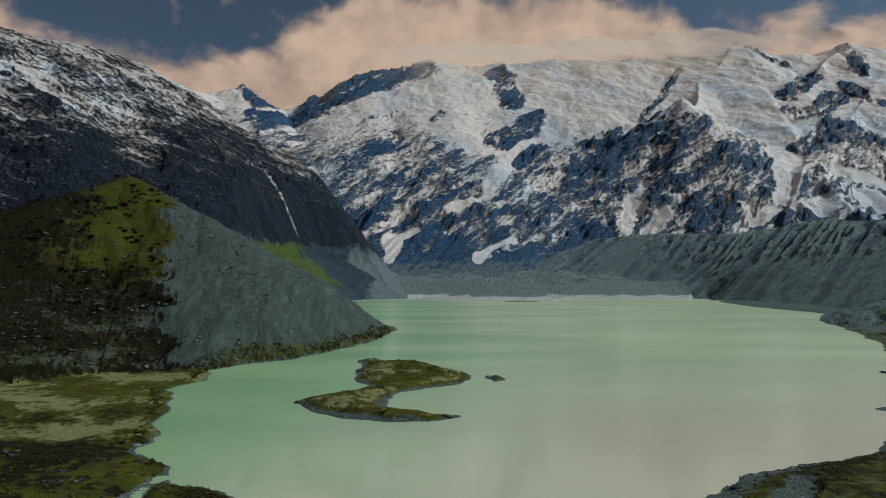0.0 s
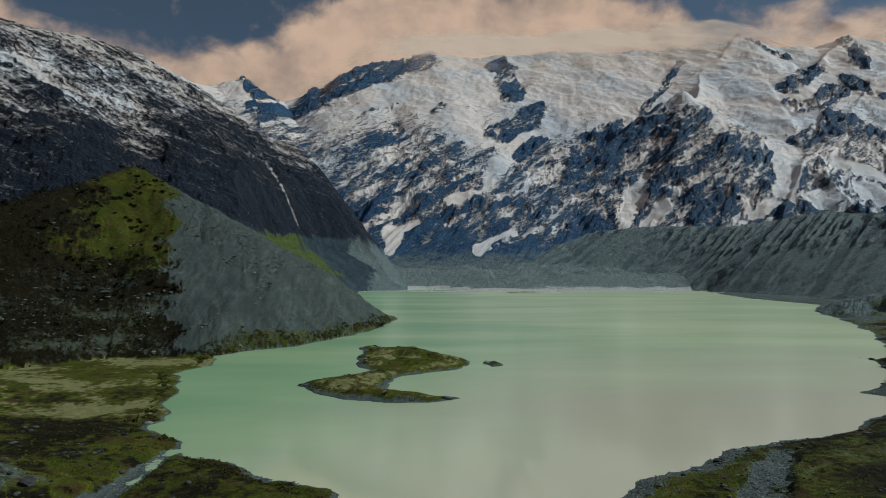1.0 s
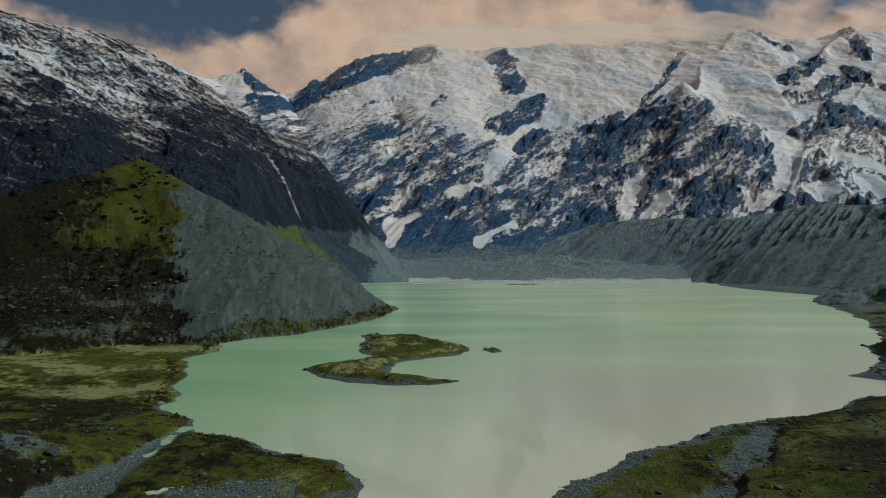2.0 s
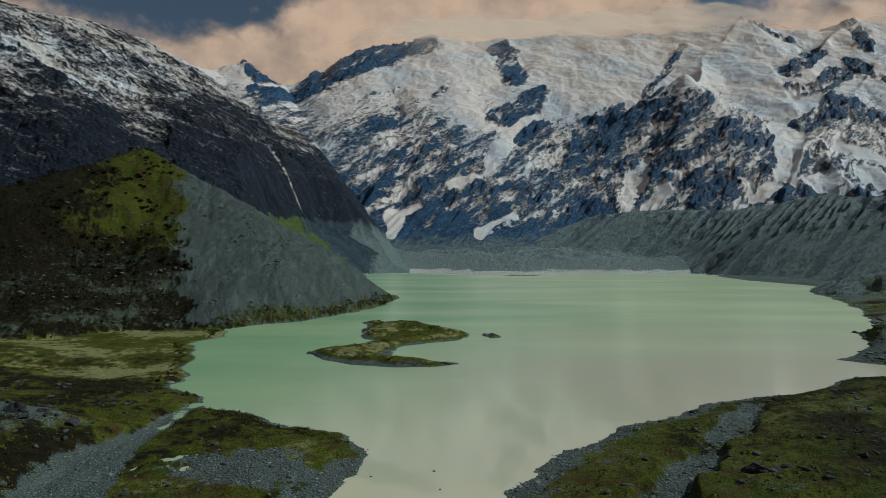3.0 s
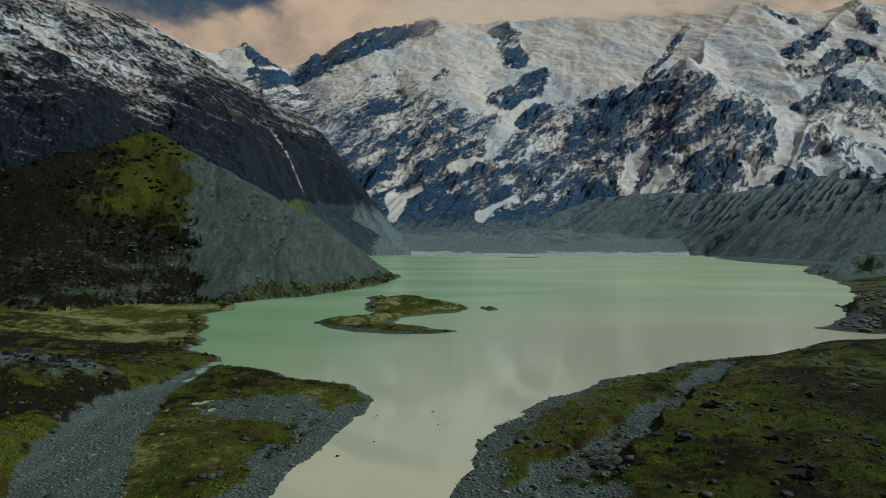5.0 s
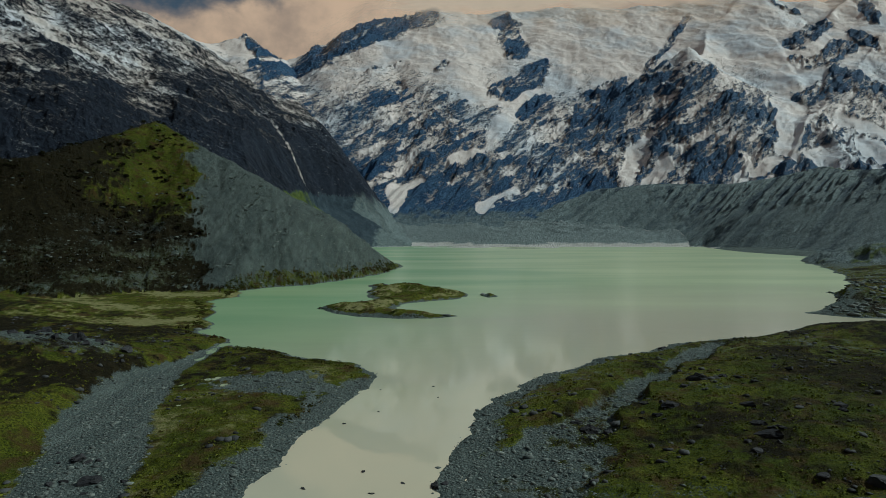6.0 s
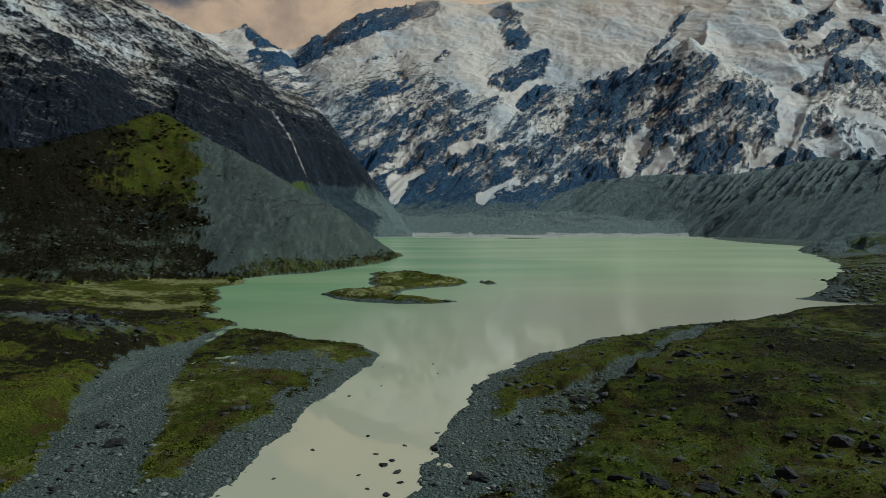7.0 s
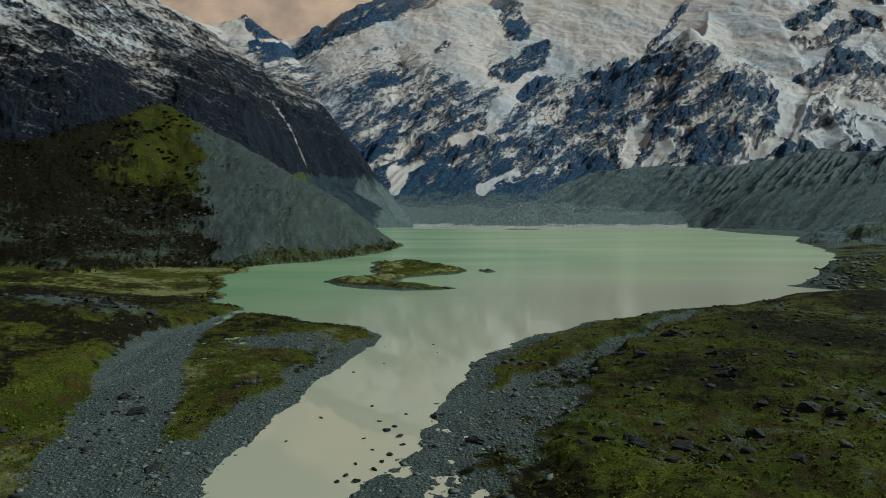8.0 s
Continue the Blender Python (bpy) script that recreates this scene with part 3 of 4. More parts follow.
def water_material():
    m, nt, bsdf = material("glacial_water")
    g = Graph(nt)
    n = g.noise(0.006, 4, 0.55, g.mapping((0.5, 1.6, 1)))
    # lighter and darker bands: cloud reflections on the lake put into the colour
    col = g.mix(g.ramp(n, 0.35, 0.65), (0.30, 0.43, 0.245), (0.56, 0.62, 0.37))
    sep = nt.nodes.new("ShaderNodeSeparateXYZ")
    g.link(g.pos, sep.inputs[0])
    # beige near the outlet: silt, with the reflected cloud painted into it
    silt = g.ramp(g.math("ADD", g.math("MULTIPLY", g.math("MINIMUM", sep.outputs[0], 70.0), -1.6), g.math("ADD", sep.outputs[1], g.math("MULTIPLY", n, 300))), 520, 180)
    # greener west, brighter east: silt, with hill and cloud reflections painted in
    east = g.ramp(g.math("ADD", sep.outputs[0], g.math("MULTIPLY", n, 160)), 0, 330)
    col = g.mix(east, g.mix(0.6, col, (0.235, 0.385, 0.185)), g.mix(0.6, col, (0.59, 0.63, 0.385)))
    col = g.mix(silt, col, (0.51, 0.475, 0.345))
    g.link(col, bsdf.inputs["Base Color"])
    g.link(g.math("ADD", 0.025, g.math("MULTIPLY", g.ramp(sep.outputs[1], 90, 300), 0.225)), bsdf.inputs["Roughness"])
    bsdf.inputs["IOR"].default_value = 1.33
    wave = g.noise(0.55, 4, 0.6, g.mapping((0.55, 1.3, 1), (0, 0, 0.35)))
    swell = g.noise(0.09, 3, 0.55, g.mapping((0.5, 1.5, 1), (0, 0, -0.2)))
    calm = g.ramp(g.noise(0.012, 3, 0.5), 0.35, 0.7)
    chop = g.math("ADD", 0.25, g.math("MULTIPLY", g.ramp(sep.outputs[1], 90, 220), 0.75))
    g.link(g.bump(g.math("MULTIPLY", chop, g.math("ADD", g.math("MULTIPLY", wave, calm), swell)), 0.12, 0.4), bsdf.inputs["Normal"])
    return m


# distance haze painted into the rock's blue, warm sunlight into the snow's pink
HAZED_ROCK_SNOW = mountain_material("hazed_rock_and_snow", (0.024, 0.070, 0.170), (0.064, 0.130, 0.245), (0.075, 0.125, 0.205), (0.68, 0.61, 0.565), 1.0)
# the spur's snow is warmed too, sunlight put into its colour
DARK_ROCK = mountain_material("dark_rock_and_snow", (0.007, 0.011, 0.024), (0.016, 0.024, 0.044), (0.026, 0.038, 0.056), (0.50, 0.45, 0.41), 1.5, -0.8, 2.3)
MORAINE = mountain_material("grey_moraine", (0.032, 0.050, 0.068), (0.060, 0.085, 0.105), (0.075, 0.115, 0.160), (0.6, 0.6, 0.58), 2.2)
OUTWASH = mountain_material("pale_outwash", (0.62, 0.60, 0.55), (0.70, 0.68, 0.63), (0.50, 0.50, 0.48), (0.6, 0.6, 0.58), 1.5)
EARTH = earth_material("turf_and_gravel")
HILLSIDE = earth_material("scrub_and_scree", 2.0)
WATER = water_material()

# ---------------------------------------------------------------- the land: one sheet of rings and rays round the outlet
FINE = 1.0
CX, CY = 0.0, -90.0


def build_land():
    half = radians(39.5)
    inner = np.linspace(-half, half, int(1040 * FINE))
    outer = np.linspace(half, 2 * np.pi - half, 92)[1:-1]
    az = np.concatenate([inner, outer])
    near = np.linspace(2, 58, 10)
    low = np.geomspace(60, 1180, int(430 * FINE))
    mid = np.linspace(1180, 2250, int(215 * FINE) + 1)[1:]
    high = np.linspace(2250, 5350, int(410 * FINE) + 1)[1:]
    r = np.concatenate([near, low, mid, high])
    A, R = np.meshgrid(az, r)
    X, Y = CX + R * np.sin(A), CY + R * np.cos(A)
    bits = [height(X[k:k + 40], Y[k:k + 40]) for k in range(0, len(r), 40)]
    Z, part_id = np.concatenate([b[0] for b in bits]), np.concatenate([b[1] for b in bits])
    info = {key: np.concatenate([b[2][key] for b in bits]) for key in bits[0][2]}
    # slope
    P = np.stack([X, Y, Z], -1)
    du = np.gradient(P, axis=0)
    dv = np.gradient(P, axis=1)
    nrm = np.cross(dv, du)
    nz = np.abs(nrm[..., 2]) / np.maximum(np.linalg.norm(nrm, axis=-1), 1e-9)
    cover = np.concatenate([covers(X[k:k + 40], Y[k:k + 40], Z[k:k + 40], nz[k:k + 40], part_id[k:k + 40],
                                   {key: value[k:k + 40] for key, value in info.items()}) for k in range(0, len(r), 40)])
    rows, cols = X.shape
    idx = np.arange(rows * cols).reshape(rows, cols)
    nxt = np.roll(idx, -1, axis=1)
    quads = np.stack([idx[:-1], nxt[:-1], nxt[1:], idx[1:]], -1).reshape(-1, 4)
    zf = Z.reshape(-1)
    keep = zf[quads].max(axis=1) > -0.9
    fid = part_id.reshape(-1)[quads[:, 0]]
    return P.reshape(-1, 3), quads[keep], fid[keep], cover.reshape(-1, 3)


def covers(X, Y, Z, nz, pid, i):
    """Three weights for each place; what they mean depends on the material."""
    out = np.zeros((*X.shape, 3))
    n1, n2, n3 = fbm(X, Y, 40, 4, 91), fbm(X, Y, 9, 3, 95), fbm(X, Y, 2.6, 2, 98)
    shore, isle = i["shore"], i["isle"]
    land = np.maximum(shore, isle)
    # low ground
    grit = n1 + 0.6 * n2 + 0.5 * n3
    fringe = np.where(isle > -3, 0.9, np.where((X < -18) & (Y > 118), 0.35, 1.0))
    gravel = smooth(6.5, 1.0, land / fringe + 4 * n2 + 2 * n3 + np.where(X < 0, 0, np.where(Y < 165, -2.0, 1.5)))
    gravel = np.maximum(gravel, smooth(0.15, 0.85, i["cut"] + 0.25 * n3))
    gravel = np.maximum(gravel, i["beach"] * (0.75 + 0.9 * grit).clip(0, 1))
    patch = ((X + 36 + 0.35 * (Y - 102)) / 21) ** 2 + ((Y - 102) / 13) ** 2
    gravel = np.maximum(gravel, smooth(1.5, 0.5, patch + 1.2 * n2 + n3) * 0.9)
    tuft = ((X + 23) / 5) ** 2 + ((Y - 107) / 7) ** 2
    gravel = gravel * smooth(0.5, 1.4, tuft + n2)
    gravel = np.maximum(gravel, i["spit"] * smooth(12, 5, shore + 5 * n2) * smooth(118, 105, Y))
    stony = (0.15 + 0.5 * grit).clip(0, 0.75) * (shore > 0) * (Y < 280) * smooth(-90, -60, -np.abs(X - 80) )
    mound = np.exp(-(((X + 112) / 26) ** 2 + ((Y - 118) / 14) ** 2)) + np.exp(-(((X - 215) / 28) ** 2 + ((Y - 255) / 24) ** 2))
    gravel = np.maximum(np.maximum(gravel, stony), (mound * (0.8 + grit)).clip(0, 0.8))
    gravel = np.maximum(gravel, smooth(260, 330, X) * (0.45 + 0.9 * grit).clip(0, 0.9) * (Y > 200))
    gravel = np.maximum(gravel, np.maximum(smooth(1450, 1600, Y), smooth(430, 540, X + 40 * n1) * smooth(560, 640, Y)))
    dry = i["flat"] * (0.26 + 1.2 * grit).clip(0, 1)
    dry = np.maximum(dry, i["spit"] * smooth(-74, -66, X) * smooth(2, 8, shore) * (0.14 + 0.7 * grit).clip(0, 0.5))
    dry = np.maximum(dry, smooth(2, 7, isle) * (0.16 + 1.3 * grit).clip(0, 0.9))
    # brown heath away from the banks, with the lens's corner darkening painted in
    heath_falloff = np.maximum(0.75 * smooth(62, 112, X + 0.25 * (60 - Y).clip(0, None) + 40 * grit), 0.95 * smooth(-72, -100, X + 30 * grit) * (0.55 + 0.45 * smooth(.30, -.12, grit))) * smooth(300, 200, Y) * (isle < 0)
    turf = (0.78 + 0.8 * grit + 0.3 * i["flat"] + 0.3 * (isle > 0) - 0.50 * heath_falloff).clip(0, 1)
    g = np.stack([turf, dry, gravel], -1)
    out[pid == 0] = g[pid == 0]
    # moraine hill: scree on the lake side, turf on the crown, scrub elsewhere
    down = 0.4 * Y + 2.0 * Z
    soft = 0.5 * fbm(0.7 * X, down, 40, 4, 91) + 0.45 * fbm(0.6 * X, down, 10, 3, 95) + 0.4 * n3
    scree = smooth(-196, -176, X + 0.55 * (Z - 55) + 30 * soft) * smooth(-8, 8, Z + 22 * soft - 2)
    crown = 0.72 * smooth(48, 24, np.abs(X + 222 + 0.40 * (Z - 85)) + 40 * soft) * smooth(44, 66, Z + 30 * soft)
    bank = (0.26 + 0.9 * soft).clip(0, 0.9) * smooth(60, 25, Z)
    edge = smooth(26, 8, Z) * smooth(-170, -120, X) * (0.6 + soft)
    edge = np.maximum(edge, smooth(22, 8, i["hill_d"] + 14 * soft) * smooth(-150, -115, X))
    h = np.stack([np.maximum(np.maximum(crown, bank), edge), np.zeros_like(crown), np.maximum(scree * (0.95 - 0.75 * smooth(.45, .8, edge)), (0.28 + 0.7 * soft) * smooth(70, 40, Z))], -1)
    out[pid == 1] = h[pid == 1]
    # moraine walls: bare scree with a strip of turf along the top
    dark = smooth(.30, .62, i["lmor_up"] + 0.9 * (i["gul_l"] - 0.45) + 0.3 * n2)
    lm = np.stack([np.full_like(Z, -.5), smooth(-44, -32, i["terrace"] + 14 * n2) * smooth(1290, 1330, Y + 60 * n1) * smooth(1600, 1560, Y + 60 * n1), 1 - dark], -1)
    out[pid == 2] = lm[pid == 2]
    rs = smooth(760, 700, Y) * smooth(-.1, .25, n1 + 0.5 * n2)
    # gully beds turn to darker rock: their shade is put into the colour
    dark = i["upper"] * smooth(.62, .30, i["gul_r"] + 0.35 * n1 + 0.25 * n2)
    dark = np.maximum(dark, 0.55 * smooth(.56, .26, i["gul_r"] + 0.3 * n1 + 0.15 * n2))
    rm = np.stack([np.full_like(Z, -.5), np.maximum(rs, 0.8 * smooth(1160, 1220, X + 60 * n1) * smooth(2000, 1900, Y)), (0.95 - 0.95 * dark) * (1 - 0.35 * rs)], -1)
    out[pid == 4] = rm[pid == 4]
    inland = smooth(42, 70, shore + 30 * n1 + 15 * n2)
    fl = np.stack([np.full_like(Z, -.5), np.zeros_like(Z), inland * 0.95], -1)
    out[pid == 6] = fl[pid == 6]
    # left mountain: snow thins out downhill
    _, streak_d = spine(X, Y, [(-430, 1690, 0, 0, 0), (-363, 1614, 0, 0, 0), (-323, 1594, 0, 0, 0)])
    big = fbm(X, Y, 300, 3, 101)
    dust = 0.42 * fbm(0.25 * (X - 0.5 * Z), i["lq"], 26, 4, 109, 0.7)
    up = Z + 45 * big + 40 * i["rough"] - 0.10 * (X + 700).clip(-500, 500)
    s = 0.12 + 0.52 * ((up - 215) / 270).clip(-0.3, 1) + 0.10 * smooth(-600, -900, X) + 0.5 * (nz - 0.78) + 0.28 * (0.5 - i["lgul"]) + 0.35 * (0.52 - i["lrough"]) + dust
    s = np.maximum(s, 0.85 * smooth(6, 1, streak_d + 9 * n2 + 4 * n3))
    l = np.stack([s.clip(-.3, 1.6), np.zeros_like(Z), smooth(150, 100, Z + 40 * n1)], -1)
    out[pid == 3] = l[pid == 3]
    # the high face
    p, q = i["bed_p"], i["bed_q"]
    dust = 0.6 * fbm(0.22 * p, q, 30, 5, 103, 0.65) + 0.35 * fbm(X - 0.4 * Z, 0.3 * Z, 26, 4, 107, 0.6)
    bare = i["bare"]
    band = fbm(0.16 * p, q, 85, 4, 113, 0.6)
    s = 0.20 + 0.88 * i["bias"] + 0.75 * band * bare + bare * (0.95 * (nz - 0.70) + 0.55 * (0.55 - i["strata"]) + 0.40 * (0.5 - i["gully"])) + dust * (0.25 + 0.75 * bare) + 0.55 * smooth(.8, .97, i["bias"])
    s = s * np.maximum(smooth(110, 240, Z + 60 * n1), smooth(.8, .92, i["bias"]))
    f = np.stack([s.clip(-.3, 2.2), np.zeros_like(Z), 0.8 * smooth(135, 95, Z + 50 * n1)], -1)
    out[pid == 5] = f[pid == 5]
    return out


def sheet(name, P, quads, cover, mat):
    used, inv = np.unique(quads, return_inverse=True)
    me = bpy.data.meshes.new(name)
    me.vertices.add(len(used))
    me.vertices.foreach_set("co", P[used].astype(np.float32).ravel())
    n = len(quads)
    me.loops.add(n * 4)
    me.loops.foreach_set("vertex_index", inv.astype(np.int32).ravel())
    me.polygons.add(n)
    me.polygons.foreach_set("loop_start", np.arange(0, n * 4, 4, dtype=np.int32))
    me.update(calc_edges=True)
    me.polygons.foreach_set("use_smooth", np.ones(n, bool))
    a = me.attributes.new("cover", "FLOAT_COLOR", "POINT")
    c = np.ones((len(used), 4), np.float32)
    c[:, :3] = cover[used]
    a.data.foreach_set("color", c.ravel())
    me.materials.append(mat)
    return new(name, me)


P, quads, fid, cover = build_land()
LAND = [("ground", EARTH, "turf, dry grass and grey gravel round a glacial lake", "ground", "structure"),
        ("moraine_hill", HILLSIDE, "steep moraine hill with scrub, green crown and grey scree", "hill", ""),
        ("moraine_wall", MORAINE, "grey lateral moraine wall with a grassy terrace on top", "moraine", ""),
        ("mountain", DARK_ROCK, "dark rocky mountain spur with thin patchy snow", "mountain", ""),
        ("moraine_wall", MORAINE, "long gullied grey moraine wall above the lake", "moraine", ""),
        ("mountain", HAZED_ROCK_SNOW, "glaciated mountain face with snowfields and dark rock ribs", "mountain", ""),
        ("outwash_flat", OUTWASH, "pale sand and silt flat at the head of the lake", "sand flat", "structure")]
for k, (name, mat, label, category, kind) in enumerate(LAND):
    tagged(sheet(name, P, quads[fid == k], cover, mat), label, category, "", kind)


def build_water():
    bm = bmesh.new()
    xs, ys = [-420, -200, 0, 200, 500, 1000], [-700, -300, 0, 300, 700, 1200, 1900]
    grid = [[bm.verts.new((x, y, 0)) for x in xs] for y in ys]
    for a, b in zip(grid, grid[1:]):
        for j in range(len(xs) - 1):
            bm.faces.new((a[j], a[j + 1], b[j + 1], b[j]))
    me = bpy.data.meshes.new("water")
    bm.to_mesh(me)
    bm.free()
    me.materials.append(WATER)
    return tagged(new("water", me), "milky pale green glacial lake water with faint ripples", "lake", "", "structure")


build_water()


# ---------------------------------------------------------------- cloud lying on the summits
def cloud_material():
    m, nt, bsdf = material("cloud_vapour")
    g = Graph(nt)
    a = g.attr("cover")[0]
    n = g.noise(0.004, 7, 0.6, g.mapping((0.6, 1, 1.6)))
    n2 = g.noise(0.0012, 5, 0.5)
    wisp = g.ramp(g.math("ADD", g.math("MULTIPLY", n, 0.55), g.math("MULTIPLY", n2, 0.55)), 0.36, 0.70)
    # thick vapour stays closed, thin vapour breaks into wisps
    fac = g.math("MULTIPLY", a, g.math("ADD", wisp, g.math("MULTIPLY", a, g.math("SUBTRACT", 1.0, wisp))))
    # droplets scatter the light alike from all sides
    facing = nt.nodes.new("ShaderNodeCombineXYZ")
    for socket, value in zip(facing.inputs, (0.35, -0.35, 0.87)):
        socket.default_value = value
    g.link(facing.outputs[0], bsdf.inputs["Normal"])
    # peach base colour: the warm light on the cloud is put into it
    bsdf.inputs["Base Color"].default_value = (0.60, 0.47, 0.37, 1)
    bsdf.inputs["Roughness"].default_value = 1.0
    bsdf.inputs["Specular IOR Level"].default_value = 0.0
    g.link(fac, bsdf.inputs["Alpha"])
    return m


def build_cloud():
    cx, cy, cz = np.array(CREST, float).T
    xs, vs = np.linspace(-900, 3500, 220), np.linspace(0, 1, 70)
    X, V = np.meshgrid(xs, vs)
    yc, zc = np.interp(X, cx, cy), np.interp(X, cx, cz)
    Y = yc - 900 * (1 - V / 0.7).clip(0, None) + 900 * (V - 0.7).clip(0, None)
    Z = zc - 0.62 * (yc - Y).clip(0, None) + 60 + 700 * (V - 0.7).clip(0, None) + 40 * fbm(X, Y, 420, 3, 131)
    lumps = fbm(X, 1500 * V, 420, 4, 133)
    alpha = smooth(0.0, 0.62, V + 0.40 * lumps - 0.06) ** 1.3 * smooth(1.0, 0.80, V + 0.12 * lumps)
    alpha = alpha * smooth(-650, 150, X + 300 * lumps) * (0.55 + 0.45 * smooth(2600, 1700, X + 400 * lumps)) * 0.97
    P = np.stack([X, Y, Z], -1).reshape(-1, 3)
    idx = np.arange(X.size).reshape(X.shape)
    quads = np.stack([idx[:-1, :-1], idx[:-1, 1:], idx[1:, 1:], idx[1:, :-1]], -1).reshape(-1, 4)
    c = np.repeat(alpha.reshape(-1, 1), 3, axis=1)
    ob = sheet("cloud", P, quads, c, cloud_material())
    ob.visible_shadow = False
    return tagged(ob, "thin warm cloud lying along the snowy summits", "cloud", "", "structure")


build_cloud()


# ---------------------------------------------------------------- stones
def stone_material(name, dark, light):
    m, nt, bsdf = material(name)
    g = Graph(nt)
    info = nt.nodes.new("ShaderNodeObjectInfo")
    rnd = g.math("FRACT", g.math("ADD", info.outputs["Random"], g.geo.outputs["Random Per Island"]))
    n1, n2 = g.noise(1.1, 6, 0.65), g.noise(7, 5, 0.7)
    col = g.mix(g.math("POWER", rnd, 1.6), dark, light)
    col = g.mix(g.math("MULTIPLY", g.ramp(n1, 0.4, 0.7), 0.45), col, (0.05, 0.05, 0.048))
    col = g.mix(g.math("MULTIPLY", g.ramp(n2, 0.58, 0.75), 0.35), col, (0.14, 0.14, 0.13))
    g.link(col, bsdf.inputs["Base Color"])
    bsdf.inputs["Roughness"].default_value = 0.82
    bsdf.inputs["Specular IOR Level"].default_value = 0.3
    g.link(g.bump(g.math("ADD", n1, n2), 0.12, 0.8), bsdf.inputs["Normal"])
    return m


BOULDER = stone_material("greywacke_boulder", (0.013, 0.013, 0.016), (0.042, 0.041, 0.043))
TURF_STONE = stone_material("mossy_stone", (0.018, 0.019, 0.019), (0.085, 0.087, 0.085))
PEBBLE = stone_material("river_gravel", (0.085, 0.098, 0.088), (0.235, 0.258, 0.228))


def boulder_mesh(seed, detail=3):
    """A broken block: flat cleavage faces with chipped corners, cracks and a level foot."""
    r = random.Random(seed)
    bm = bmesh.new()
    bmesh.ops.create_icosphere(bm, subdivisions=detail, radius=1.0)
    planes = [(Vector((r.uniform(-1, 1), r.uniform(-1, 1), r.uniform(-0.5, 0.7))).normalized(), r.uniform(0.38, 0.74)) for _ in range(9)]
    planes.append((Vector((r.uniform(-.5, .5), r.uniform(-.5, .5), 1)).normalized(), r.uniform(0.35, 0.55)))
    sx, sy, sz = r.uniform(0.95, 1.4), r.uniform(0.65, 1.0), r.uniform(0.55, 0.85)
    off = Vector((r.uniform(0, 50), r.uniform(0, 50), r.uniform(0, 50)))
    for v in bm.verts:
        p = v.co.copy()
        for n, d in planes:
            over = p.dot(n) - d
            if over > 0:
                p -= n * over
        crack = abs(noise.noise(p * 2.3 + off))
        p *= 1 + 0.16 * noise.noise(p * 1.6 + off) + 0.13 * noise.noise(p * 6 + off) - 0.22 * max(0, 0.10 - crack) / 0.10
        p.z = max(p.z, -0.55)
        v.co = Vector((p.x * sx, p.y * sy, p.z * sz))
    me = bpy.data.meshes.new("boulder")
    bm.to_mesh(me)
    bm.free()
    me.materials.append(BOULDER)
    return me


def land_z(x, y):
    return float(height(np.array([[x]], float), np.array([[y]], float))[0][0, 0])


BLOCKS = [boulder_mesh(11 + k) for k in range(8)]
# x, y, half length, height factor
SEEN_BOULDERS = [(-53.7, 37.8, 2.1, 1.0), (-61.4, 48.2, 1.9, 1.1), (33.7, 58.0, 2.0, 1.1), (36.8, 55.5, 1.6, .9), (66.4, 58.2, 1.9, .7), (66.0, 22.3, 2.4, 1.0),
                 (69.0, 19.0, 2.2, .9), (51.7, 11.1, 1.9, .9), (28.6, 15.7, 1.8, .8), (39.7, 10.9, 2.2, .6), (66.5, 82.4, 2.6, 1.1), (51.7, 61.3, 2.4, .8),
                 (60.7, 40.1, 2.3, .9), (47.6, 58.1, 1.6, .8), (-40.0, 11.1, 1.8, .7), (-53.9, 20.2, 1.3, .6), (-56.1, 27.2, 1.3, .5), (33.9, 14.2, 2.0, .9),
                 (9.3, 22.6, 1.8, .8), (83.3, 55.5, 2.2, .7), (91.8, 87.1, 2.0, .7), (84.5, 150.0, 2.0, .8), (-99.5, 117.0, 3.2, 1.1), (-95.0, 121.0, 1.8, .9),
                 (-104.0, 113.0, 2.0, .9), (13.5, 17.6, 1.2, .7), (52.7, 2.8, 1.6, .7), (35.5, 4.5, 1.5, .7), (62.0, 46.0, 1.4, .8), (55.0, 35.0, 1.2, .8)]
RIVER_STONES = [(-19, 36, .55), (-17, 70, .6), (-10, 43, .6), (-3, 38, .55), (-8, 34, .5), (-5, 31, .65), (-23, 24, .4), (-31, 20, .4), (-10, 25, .45), (-8, 20, .5),
                (3, 102, .5), (-11, 99, .4), (4, 91, .4), (-10, 79, .35), (-11, 10, .7), (-12, 8, .6), (-10, 14, .5), (-6, 29, 1.1), (-6, 15, .7), (-4, 26, .9),
                (-3, 22, .6), (-9, 8, .8), (-7, 12, .7), (-5, 18, .8), (2.4, 36, 1.6), (4.0, 37.0, 1.2)]


def place_boulder(mesh, x, y, z, size, tall, label, category="boulder", group="boulders on the turf"):
    ob = new("boulder", mesh)
    ob.matrix_world = Matrix.Translation((x, y, z + 0.30 * size * tall)) @ pose(0, 0, 0, random.uniform(-8, 8), random.uniform(-8, 8), random.uniform(0, 360)) @ Matrix.Diagonal((size, size, size * tall, 1))
    return tagged(ob, label, category, group)


random.seed(21)
for k, (x, y, size, tall) in enumerate(SEEN_BOULDERS):
    gravelly = land_z(x, y) < 1.6
    place_boulder(BLOCKS[k % 8], x, y, land_z(x, y) - 0.15 * size, size, tall, "large dark grey boulder half sunk in " + ("river gravel" if gravelly else "mossy turf"))
